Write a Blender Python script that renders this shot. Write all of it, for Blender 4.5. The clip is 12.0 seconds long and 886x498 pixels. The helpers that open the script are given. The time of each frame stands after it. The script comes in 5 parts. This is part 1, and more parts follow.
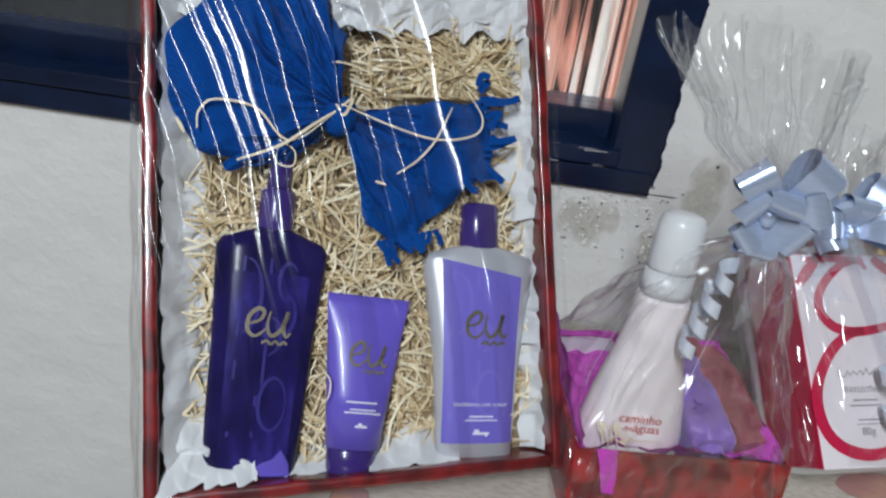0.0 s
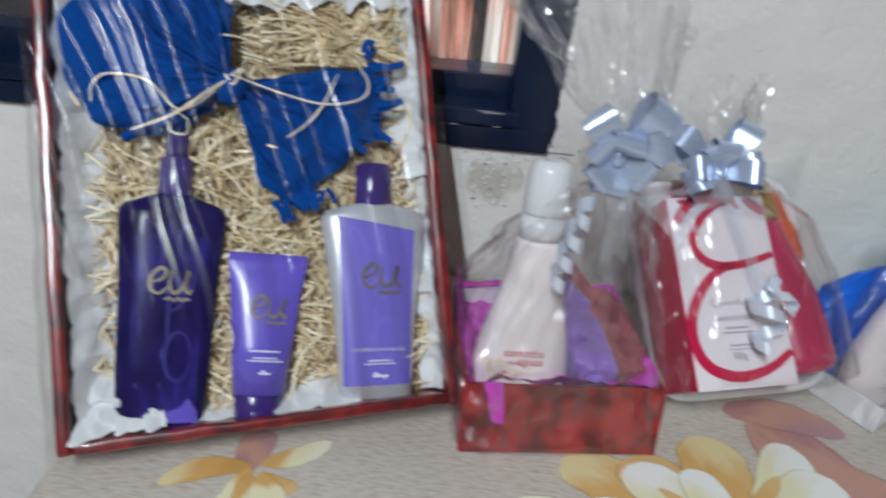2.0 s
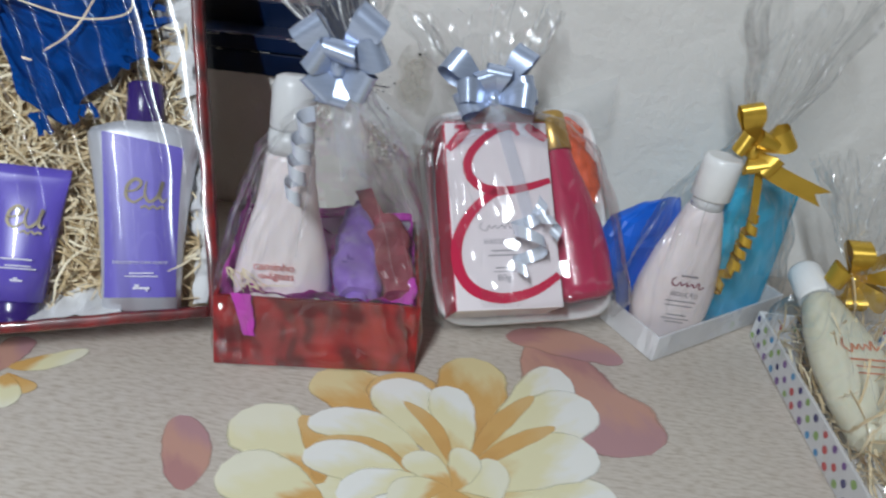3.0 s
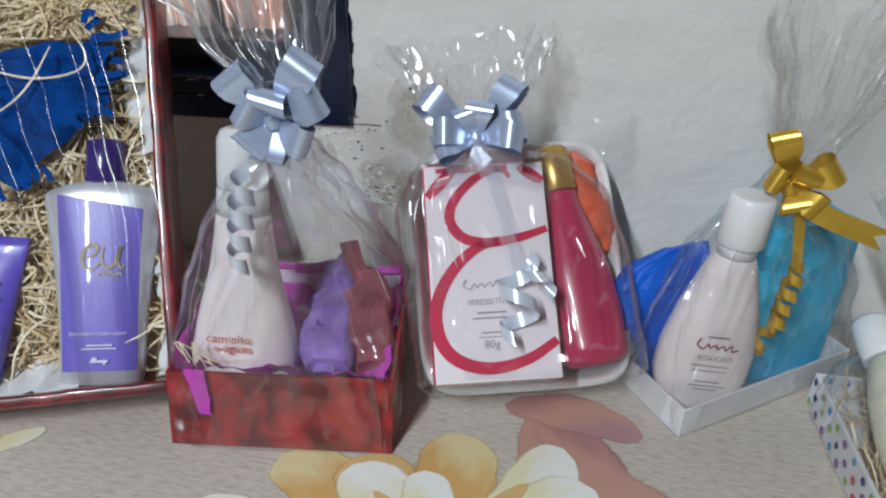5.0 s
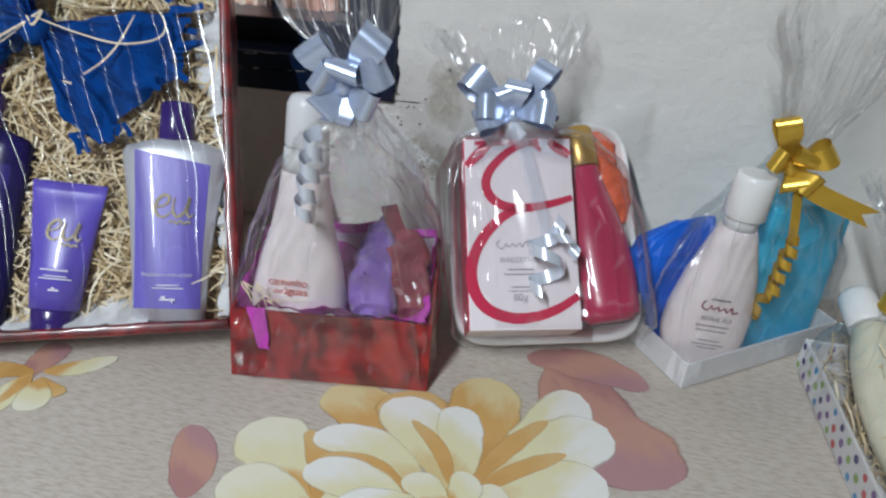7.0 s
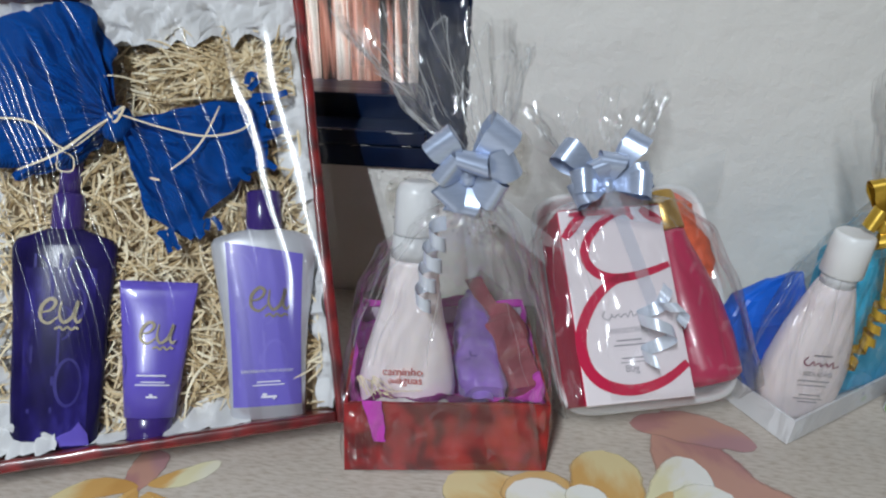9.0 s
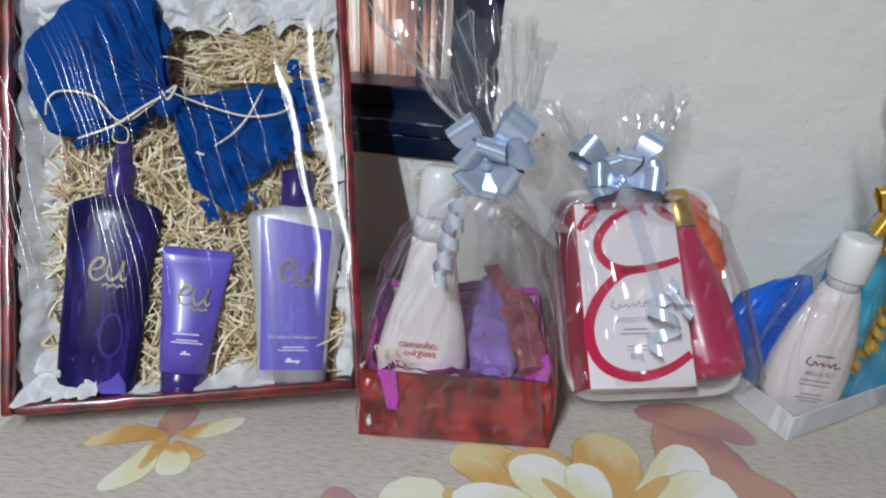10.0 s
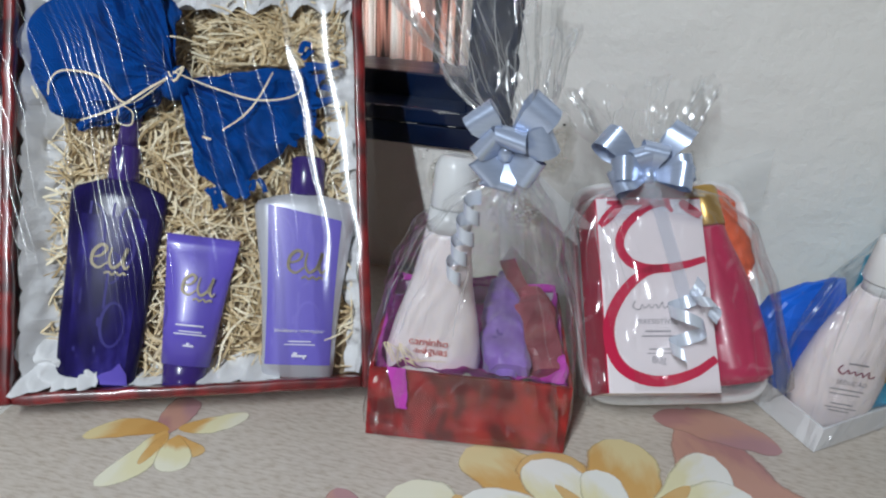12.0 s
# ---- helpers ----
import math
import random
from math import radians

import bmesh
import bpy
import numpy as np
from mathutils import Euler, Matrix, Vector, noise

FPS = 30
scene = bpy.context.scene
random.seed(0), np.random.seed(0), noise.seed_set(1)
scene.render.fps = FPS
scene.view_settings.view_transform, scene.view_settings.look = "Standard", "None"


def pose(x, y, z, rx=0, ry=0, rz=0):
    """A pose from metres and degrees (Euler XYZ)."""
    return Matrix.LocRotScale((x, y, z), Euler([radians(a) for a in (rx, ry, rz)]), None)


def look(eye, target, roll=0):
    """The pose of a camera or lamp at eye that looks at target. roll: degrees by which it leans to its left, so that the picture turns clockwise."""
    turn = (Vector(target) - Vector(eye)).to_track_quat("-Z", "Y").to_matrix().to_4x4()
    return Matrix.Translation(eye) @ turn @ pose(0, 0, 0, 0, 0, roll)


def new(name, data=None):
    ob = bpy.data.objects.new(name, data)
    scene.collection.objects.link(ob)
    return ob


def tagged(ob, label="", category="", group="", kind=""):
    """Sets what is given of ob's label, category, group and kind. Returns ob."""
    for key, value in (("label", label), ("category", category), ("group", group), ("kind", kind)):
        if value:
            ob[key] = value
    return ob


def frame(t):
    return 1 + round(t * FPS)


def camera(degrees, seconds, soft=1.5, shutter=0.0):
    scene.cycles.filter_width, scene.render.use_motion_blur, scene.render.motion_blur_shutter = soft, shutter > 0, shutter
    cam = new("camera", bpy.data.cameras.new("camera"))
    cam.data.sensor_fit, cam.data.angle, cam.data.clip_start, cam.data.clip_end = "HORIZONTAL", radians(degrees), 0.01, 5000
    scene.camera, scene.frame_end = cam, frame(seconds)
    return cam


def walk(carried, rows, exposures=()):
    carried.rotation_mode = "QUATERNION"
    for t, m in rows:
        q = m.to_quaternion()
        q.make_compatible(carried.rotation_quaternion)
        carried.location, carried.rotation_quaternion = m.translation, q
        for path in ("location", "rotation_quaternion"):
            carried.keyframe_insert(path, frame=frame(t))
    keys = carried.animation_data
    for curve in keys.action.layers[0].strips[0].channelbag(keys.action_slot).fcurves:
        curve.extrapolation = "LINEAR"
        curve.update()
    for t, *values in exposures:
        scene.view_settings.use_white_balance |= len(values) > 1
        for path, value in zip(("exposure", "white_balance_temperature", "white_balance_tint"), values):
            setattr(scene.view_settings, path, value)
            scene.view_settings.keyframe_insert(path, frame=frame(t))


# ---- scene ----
cam = camera(65.9, 12.0, soft=2.2, shutter=0.5)
PATH = [
    (0, (0.004, 0.089, 1.109), (-0.02, 1.843, 0.148), 9.4),
    (0.5, (0.012, 0.079, 1.113), (-0.015, 1.797, 0.089), 9.8),
    (1, (0.017, 0.074, 1.115), (0.001, 1.823, 0.145), 9.7),
    (1.5, (0.021, 0.067, 1.12), (0.024, 1.813, 0.144), 9.2),
    (2, (0.071, 0.052, 1.111), (0.098, 1.796, 0.132), 7.3),
    (2.4, (0.165, 0.045, 1.116), (0.211, 1.753, 0.075), 7.7),
    (2.5, (0.184, 0.034, 1.101), (0.235, 1.755, 0.084), 8.0),
    (4.3, (0.342, 0.071, 1.094), (0.128, 1.717, -0.022), 4.9),
    (4.5, (0.338, 0.093, 1.087), (0.134, 1.743, -0.025), 4.5),
    (5, (0.33, 0.115, 1.099), (0.059, 1.811, 0.074), 1.6),
    (5.5, (0.323, 0.113, 1.09), (0.108, 1.8, 0.037), 3.1),
    (6, (0.312, 0.098, 1.097), (0.119, 1.789, 0.046), 5.3),
    (6.5, (0.318, 0.069, 1.089), (0.066, 1.769, 0.067), 3.7),
    (6.7, (0.318, 0.056, 1.094), (0.06, 1.742, 0.049), 4.2),
    (8.3, (0.222, 0.042, 1.128), (0.035, 1.805, 0.201), 2.1),
    (8.5, (0.214, 0.056, 1.123), (0.097, 1.824, 0.195), 2.5),
    (9, (0.194, 0.057, 1.131), (0.066, 1.805, 0.166), 2.8),
    (9.5, (0.194, 0.033, 1.13), (0.004, 1.786, 0.186), 3.9),
    (10, (0.209, 0.022, 1.129), (-0.017, 1.769, 0.181), 4.4),
    (10.5, (0.212, 0.026, 1.124), (-0.039, 1.788, 0.211), 4.5),
    (11, (0.207, 0.039, 1.123), (-0.073, 1.774, 0.167), 5.8),
    (11.5, (0.203, 0.044, 1.122), (-0.06, 1.768, 0.143), 5.8),
    (12, (0.206, 0.044, 1.121), (-0.057, 1.768, 0.142), 5.0),
]
walk(cam, [(t, look(eye, target, roll)) for t, eye, target, roll in PATH])

# The plan below is drawn in units of 1.2 m over the table top at 0.75 m; K brings it to metres.
K, TOP = 1.2, 0.75


def place(x, y, z=TOP, rx=0, ry=0, rz=0):
    return pose(K * x, K * y, TOP + K * (z - TOP), rx, ry, rz)


# ---- world and lamps ----
world = bpy.data.worlds.new("world")
scene.world = world
world.use_nodes = True
world.node_tree.nodes["Background"].inputs["Color"].default_value = (0.5, 0.6, 0.8, 1)
world.node_tree.nodes["Background"].inputs["Strength"].default_value = 0.02

LAMP = Vector((-0.28, -1.15, 2.32))
# one ceiling tube that runs away from the wall over the table
lamp_data = bpy.data.lights.new("ceiling_tube", "AREA")
lamp_data.shape, lamp_data.size, lamp_data.size_y = "RECTANGLE", 0.05, 1.2
lamp_data.energy, lamp_data.color = 59, (0.875, 0.97, 1.045)
lamp = new("ceiling_tube_light", lamp_data)
lamp.location = LAMP  # shines straight down
scene.view_settings.exposure = 0.0
scene.cycles.transparent_max_bounces = 32


# ---- materials ----
def nodes_of(name):
    m = bpy.data.materials.new(name)
    m.use_nodes = True
    nt = m.node_tree
    return m, nt, nt.nodes["Principled BSDF"]


def link(nt, a, b):
    nt.links.new(a, b)


def noise_tex(nt, scale, detail=4, coord="Object", rough=0.55, stretch=None):
    tc = nt.nodes.new("ShaderNodeTexCoord")
    mp = nt.nodes.new("ShaderNodeMapping")
    link(nt, tc.outputs[coord], mp.inputs["Vector"])
    if stretch:
        mp.inputs["Scale"].default_value = stretch
    n = nt.nodes.new("ShaderNodeTexNoise")
    n.inputs["Scale"].default_value, n.inputs["Detail"].default_value, n.inputs["Roughness"].default_value = scale, detail, rough
    link(nt, mp.outputs["Vector"], n.inputs["Vector"])
    return n


def ramp(nt, source, stops):
    r = nt.nodes.new("ShaderNodeValToRGB")
    els = r.color_ramp.elements
    while len(els) < len(stops):
        els.new(0.5)
    for e, (p, c) in zip(els, stops):
        e.position, e.color = p, (*c, 1)
    link(nt, source, r.inputs["Fac"])
    return r


def pbr(name, base, rough=0.5, metal=0.0, var=0.12, scale=40.0, bump=0.1, bscale=200.0, coat=0.0, trans=0.0, sheen=0.0, stretch=None, ior=1.45, sss=0.0, spec=0.5):
    m, nt, p = nodes_of(name)
    c = Vector(base)
    n = noise_tex(nt, scale, stretch=stretch)
    r = ramp(nt, n.outputs["Fac"], [(0.3, tuple(c * (1 - var))), (0.7, tuple(min(1, v * (1 + var)) for v in c))])
    link(nt, r.outputs["Color"], p.inputs["Base Color"])
    p.inputs["Roughness"].default_value, p.inputs["Metallic"].default_value = rough, metal
    p.inputs["Coat Weight"].default_value, p.inputs["Transmission Weight"].default_value = coat, trans
    p.inputs["Sheen Weight"].default_value, p.inputs["IOR"].default_value = sheen, ior
    p.inputs["Specular IOR Level"].default_value = spec
    if sss:
        p.inputs["Subsurface Weight"].default_value = sss
        p.inputs["Subsurface Radius"].default_value = (0.01, 0.008, 0.006)
    if bump:
        b = nt.nodes.new("ShaderNodeBump")
        b.inputs["Strength"].default_value, b.inputs["Distance"].default_value = bump, 0.001
        f = noise_tex(nt, bscale, stretch=stretch)
        link(nt, f.outputs["Fac"], b.inputs["Height"])
        link(nt, b.outputs["Normal"], p.inputs["Normal"])
    return m


def math_node(nt, op, a, b=None, c=None):
    """One arithmetic node; its operands are sockets or numbers."""
    n = nt.nodes.new("ShaderNodeMath")
    n.operation = op
    for socket, v in zip(n.inputs, (a, b, c)):
        if v is None:
            continue
        if isinstance(v, (int, float)):
            socket.default_value = v
        else:
            link(nt, v, socket)
    return n.outputs[0]


def cellophane(name, haze=0.022, crumple=0.30, facets=48.0, gain=1.5, tint=(1.0, 1.0, 1.0), rough=0.10, crease=0.06, most=0.26, long=(1.0, 1.0, 0.32)):
    """A clear film: see-through, glossy by Fresnel, crumpled into flat facets with whitened creases between them."""
    m = bpy.data.materials.new(name)
    m.use_nodes = True
    nt = m.node_tree
    nt.nodes.clear()
    out = nt.nodes.new("ShaderNodeOutputMaterial")
    clear, gloss, milk = nt.nodes.new("ShaderNodeBsdfTransparent"), nt.nodes.new("ShaderNodeBsdfGlossy"), nt.nodes.new("ShaderNodeBsdfDiffuse")
    clear.inputs["Color"].default_value = (*tint, 1)
    gloss.inputs["Roughness"].default_value = rough
    milk.inputs["Color"].default_value = (0.84, 0.86, 0.88, 1)
    fres = nt.nodes.new("ShaderNodeFresnel")
    fres.inputs["IOR"].default_value = 1.5
    shine = math_node(nt, "MINIMUM", math_node(nt, "MULTIPLY", fres.outputs["Fac"], gain), most)
    milky = haze
    if crumple:
        # two sizes of facet, drawn out along the gathers and bent by a slow noise
        tc = nt.nodes.new("ShaderNodeTexCoord")
        slow = noise_tex(nt, 18, 2)
        wob, drawn = nt.nodes.new("ShaderNodeVectorMath"), nt.nodes.new("ShaderNodeVectorMath")
        wob.operation, drawn.operation = "MULTIPLY_ADD", "MULTIPLY"
        wob.inputs[1].default_value = (0.035, 0.035, 0.035)
        drawn.inputs[1].default_value = long
        link(nt, tc.outputs["Object"], drawn.inputs[0])
        link(nt, slow.outputs["Color"], wob.inputs[0])
        link(nt, drawn.outputs[0], wob.inputs[2])
        geo = nt.nodes.new("ShaderNodeNewGeometry")
        normal = geo.outputs["Normal"]
        edge = None
        for size, tilt in ((facets, crumple), (facets * 2.7, crumple * 0.6)):
            vo, rim = nt.nodes.new("ShaderNodeTexVoronoi"), nt.nodes.new("ShaderNodeTexVoronoi")
            rim.feature = "DISTANCE_TO_EDGE"
            for v in (vo, rim):
                v.inputs["Scale"].default_value = size
                link(nt, wob.outputs[0], v.inputs["Vector"])
            mid, add = nt.nodes.new("ShaderNodeVectorMath"), nt.nodes.new("ShaderNodeVectorMath")
            mid.operation, add.operation = "SUBTRACT", "MULTIPLY_ADD"
            mid.inputs[1].default_value = (0.5, 0.5, 0.5)
            add.inputs[1].default_value = (2 * tilt, 2 * tilt, 2 * tilt)
            link(nt, vo.outputs["Color"], mid.inputs[0])
            link(nt, mid.outputs[0], add.inputs[0])
            link(nt, normal, add.inputs[2])
            normal = add.outputs[0]
            edge = rim.outputs["Distance"] if edge is None else edge
        unit = nt.nodes.new("ShaderNodeVectorMath")
        unit.operation = "NORMALIZE"
        link(nt, normal, unit.inputs[0])
        link(nt, unit.outputs[0], gloss.inputs["Normal"])
        # creases are broken: they whiten only here and there
        patch = noise_tex(nt, 60, 2)
        line = math_node(nt, "LESS_THAN", edge, 0.035)
        worn = math_node(nt, "GREATER_THAN", patch.outputs["Fac"], 0.56)
        milky = math_node(nt, "MULTIPLY_ADD", math_node(nt, "MULTIPLY", line, worn), crease, haze)
    a, b = nt.nodes.new("ShaderNodeMixShader"), nt.nodes.new("ShaderNodeMixShader")
    if isinstance(milky, float):
        a.inputs["Fac"].default_value = milky
    else:
        link(nt, milky, a.inputs["Fac"])
    link(nt, clear.outputs[0], a.inputs[1])
    link(nt, milk.outputs[0], a.inputs[2])
    link(nt, shine, b.inputs["Fac"])
    link(nt, a.outputs[0], b.inputs[1])
    link(nt, gloss.outputs[0], b.inputs[2])
    link(nt, b.outputs[0], out.inputs["Surface"])
    return m


def rose_paper(name, tone=1.0, coat=0.25):
    """Glossy wrapping paper printed with crowded red roses."""
    m, nt, p = nodes_of(name)
    tc = nt.nodes.new("ShaderNodeTexCoord")
    warp = noise_tex(nt, 30, 2)
    add = nt.nodes.new("ShaderNodeVectorMath")
    add.operation = "MULTIPLY_ADD"
    add.inputs[1].default_value = (0.03, 0.03, 0.03)
    link(nt, warp.outputs["Color"], add.inputs[0])
    link(nt, tc.outputs["Object"], add.inputs[2])
    v = nt.nodes.new("ShaderNodeTexVoronoi")
    v.inputs["Scale"].default_value = 42
    link(nt, add.outputs[0], v.inputs["Vector"])
    w = nt.nodes.new("ShaderNodeTexWave")
    w.wave_type, w.rings_direction = "RINGS", "SPHERICAL"
    w.inputs["Scale"].default_value, w.inputs["Distortion"].default_value, w.inputs["Detail"].default_value = 20, 6, 2
    link(nt, add.outputs[0], w.inputs["Vector"])
    mul = nt.nodes.new("ShaderNodeMath")
    mul.operation = "MULTIPLY_ADD"
    mul.inputs[1].default_value = 0.22
    link(nt, w.outputs["Fac"], mul.inputs[0])
    half = nt.nodes.new("ShaderNodeMath")
    half.operation = "MULTIPLY"
    half.inputs[1].default_value = 1.05
    link(nt, v.outputs["Distance"], half.inputs[0])
    link(nt, half.outputs[0], mul.inputs[2])
    reds = [(0.1, (0.50, 0.028, 0.024)), (0.40, (0.40, 0.015, 0.017)), (0.62, (0.29, 0.010, 0.013)), (0.9, (0.13, 0.007, 0.009))]
    r = ramp(nt, mul.outputs[0], [(at, tuple(tone * c for c in rgb)) for at, rgb in reds])
    link(nt, r.outputs["Color"], p.inputs["Base Color"])
    p.inputs["Roughness"].default_value, p.inputs["Coat Weight"].default_value = 0.35, coat
    p.inputs["Coat Roughness"].default_value = 0.12
    return m


def wall_paint(name):
    m, nt, p = nodes_of(name)
    n = noise_tex(nt, 3.0, 5)
    r = ramp(nt, n.outputs["Fac"], [(0.3, (0.785, 0.76, 0.725)), (0.7, (0.84, 0.815, 0.78))])
    link(nt, r.outputs["Color"], p.inputs["Base Color"])
    p.inputs["Roughness"].default_value = 0.75
    big, fine = noise_tex(nt, 14, 5, rough=0.6), noise_tex(nt, 160, 3)
    b1, b2 = nt.nodes.new("ShaderNodeBump"), nt.nodes.new("ShaderNodeBump")
    b1.inputs["Strength"].default_value, b1.inputs["Distance"].default_value = 0.7, 0.008
    b2.inputs["Strength"].default_value, b2.inputs["Distance"].default_value = 0.25, 0.001
    link(nt, big.outputs["Fac"], b1.inputs["Height"])
    link(nt, fine.outputs["Fac"], b2.inputs["Height"])
    link(nt, b1.outputs["Normal"], b2.inputs["Normal"])
    link(nt, b2.outputs["Normal"], p.inputs["Normal"])
    return m


def cloth_print(name):
    """Beige oilcloth with fine broken streaks along its length."""
    m, nt, p = nodes_of(name)
    n = noise_tex(nt, 110, 5, stretch=(1, 4.5, 1))
    n2 = noise_tex(nt, 5, 3)
    r = ramp(nt, n.outputs["Fac"], [(0.35, (0.45, 0.385, 0.32)), (0.51, (0.56, 0.50, 0.437)), (0.68, (0.61, 0.555, 0.497))])
    r2 = ramp(nt, n2.outputs["Fac"], [(0.3, (0.9, 0.88, 0.88)), (0.7, (1, 1, 1))])
    mix = nt.nodes.new("ShaderNodeMix")
    mix.data_type, mix.blend_type = "RGBA", "MULTIPLY"
    mix.inputs["Factor"].default_value = 1
    link(nt, r.outputs["Color"], mix.inputs["A"])
    link(nt, r2.outputs["Color"], mix.inputs["B"])
    link(nt, mix.outputs["Result"], p.inputs["Base Color"])
    p.inputs["Roughness"].default_value = 0.42
    b = nt.nodes.new("ShaderNodeBump")
    b.inputs["Strength"].default_value, b.inputs["Distance"].default_value = 0.2, 0.0008
    f = noise_tex(nt, 300, 2)
    link(nt, f.outputs["Fac"], b.inputs["Height"])
    link(nt, b.outputs["Normal"], p.inputs["Normal"])
    return m


def petal_ink(name, root, middle, tip, lean=0.35):
    """Printed petal: inks blend from root to tip, the root's ink climbs one side, and the edge is soft."""
    m, nt, p = nodes_of(name)
    uv = nt.nodes.new("ShaderNodeUVMap")
    sep = nt.nodes.new("ShaderNodeSeparateXYZ")
    link(nt, uv.outputs["UV"], sep.inputs[0])
    n = noise_tex(nt, 32, 4, stretch=(1.8, 0.6, 1))
    along = math_node(nt, "MULTIPLY_ADD", sep.outputs["X"], lean, sep.outputs["Y"])
    mixed = math_node(nt, "MULTIPLY_ADD", n.outputs["Fac"], 0.8, math_node(nt, "ADD", along, -0.40 - lean / 2))
    r = ramp(nt, mixed, [(0.20, root), (0.36, middle), (0.58, middle), (0.82, tip)])
    link(nt, r.outputs["Color"], p.inputs["Base Color"])
    p.inputs["Roughness"].default_value = 0.42
    side = math_node(nt, "ABSOLUTE", math_node(nt, "MULTIPLY_ADD", sep.outputs["X"], 2.0, -1.0))
    fine = noise_tex(nt, 190, 3)
    fade = math_node(nt, "MULTIPLY_ADD", fine.outputs["Fac"], 0.10, math_node(nt, "SUBTRACT", 0.95, side))
    ease = nt.nodes.new("ShaderNodeMapRange")
    ease.interpolation_type = "SMOOTHSTEP"
    ease.inputs["From Min"].default_value, ease.inputs["From Max"].default_value = 0.0, 0.13
    link(nt, fade, ease.inputs["Value"])
    link(nt, ease.outputs["Result"], p.inputs["Alpha"])
    return m


def plaster_stain(name, base):
    """Bare plaster showing through thin paint: a ragged patch that fades out."""
    m, nt, p = nodes_of(name)
    uv = nt.nodes.new("ShaderNodeUVMap")
    off = nt.nodes.new("ShaderNodeVectorMath")
    off.operation = "DISTANCE"
    off.inputs[1].default_value = (0.5, 0.5, 0)
    link(nt, uv.outputs["UV"], off.inputs[0])
    big, fine = noise_tex(nt, 45, 4), noise_tex(nt, 220, 3)
    inner = math_node(nt, "MULTIPLY_ADD", off.outputs["Value"], -2.0, 1.0)
    ragged = math_node(nt, "MULTIPLY_ADD", math_node(nt, "ADD", big.outputs["Fac"], -0.5), 1.7, inner)
    alpha = math_node(nt, "MULTIPLY", math_node(nt, "MULTIPLY", ragged, 1.2), 0.6)
    held = math_node(nt, "MINIMUM", math_node(nt, "MAXIMUM", alpha, 0.0), 0.42)
    closed = math_node(nt, "MULTIPLY", held, math_node(nt, "GREATER_THAN", inner, 0.06))
    link(nt, closed, p.inputs["Alpha"])
    r = ramp(nt, fine.outputs["Fac"], [(0.35, tuple(0.7 * c for c in base)), (0.65, base)])
    link(nt, r.outputs["Color"], p.inputs["Base Color"])
    p.inputs["Roughness"].default_value = 0.9
    b = nt.nodes.new("ShaderNodeBump")
    b.inputs["Strength"].default_value, b.inputs["Distance"].default_value = 0.6, 0.002
    link(nt, fine.outputs["Fac"], b.inputs["Height"])
    link(nt, b.outputs["Normal"], p.inputs["Normal"])
    return m


def knit(name, base):
    m, nt, p = nodes_of(name)
    c = Vector(base)
    w = nt.nodes.new("ShaderNodeTexWave")
    tc = nt.nodes.new("ShaderNodeTexCoord")
    link(nt, tc.outputs["Object"], w.inputs["Vector"])
    w.inputs["Scale"].default_value, w.inputs["Distortion"].default_value, w.bands_direction = 260, 1.5, "DIAGONAL"
    r = ramp(nt, w.outputs["Fac"], [(0.0, tuple(c * 0.75)), (1.0, tuple(c * 1.12))])
    link(nt, r.outputs["Color"], p.inputs["Base Color"])
    p.inputs["Roughness"].default_value, p.inputs["Specular IOR Level"].default_value = 0.95, 0.1
    b = nt.nodes.new("ShaderNodeBump")
    b.inputs["Strength"].default_value, b.inputs["Distance"].default_value = 0.4, 0.0008
    link(nt, w.outputs["Fac"], b.inputs["Height"])
    link(nt, b.outputs["Normal"], p.inputs["Normal"])
    return m


def clear_violet(name):
    """Violet film over clear liquid-filled plastic: deep tone, brighter broken shards paint refracted light."""
    m, nt, p = nodes_of(name)
    n = noise_tex(nt, 34, 5, rough=0.65, stretch=(1.2, 1, 0.55))
    r = ramp(nt, n.outputs["Fac"], [(0.36, (0.010, 0.007, 0.055)), (0.52, (0.019, 0.013, 0.110)), (0.64, (0.036, 0.027, 0.21)), (0.74, (0.085, 0.066, 0.42))])
    link(nt, r.outputs["Color"], p.inputs["Base Color"])
    p.inputs["Roughness"].default_value, p.inputs["Specular IOR Level"].default_value = 0.22, 0.07
    return m


def straw_fibre(name):
    m, nt, p = nodes_of(name)
    g = nt.nodes.new("ShaderNodeNewGeometry")
    r = ramp(nt, g.outputs["Random Per Island"], [(0.0, (0.50, 0.35, 0.17)), (0.35, (0.78, 0.61, 0.36)), (1.0, (0.94, 0.84, 0.62))])
    link(nt, r.outputs["Color"], p.inputs["Base Color"])
    p.inputs["Roughness"].default_value = 0.55
    return m


def striped_curtain(name):
    m, nt, p = nodes_of(name)
    n = noise_tex(nt, 9, 3, stretch=(6, 1, 0.4))
    r = ramp(nt, n.outputs["Fac"], [(0.42, (0.02, 0.015, 0.015)), (0.46, (0.52, 0.22, 0.16)), (0.53, (0.72, 0.43, 0.34)), (0.60, (0.76, 0.67, 0.61))])
    link(nt, r.outputs["Color"], p.inputs["Base Color"])
    p.inputs["Roughness"].default_value = 0.7
    return m


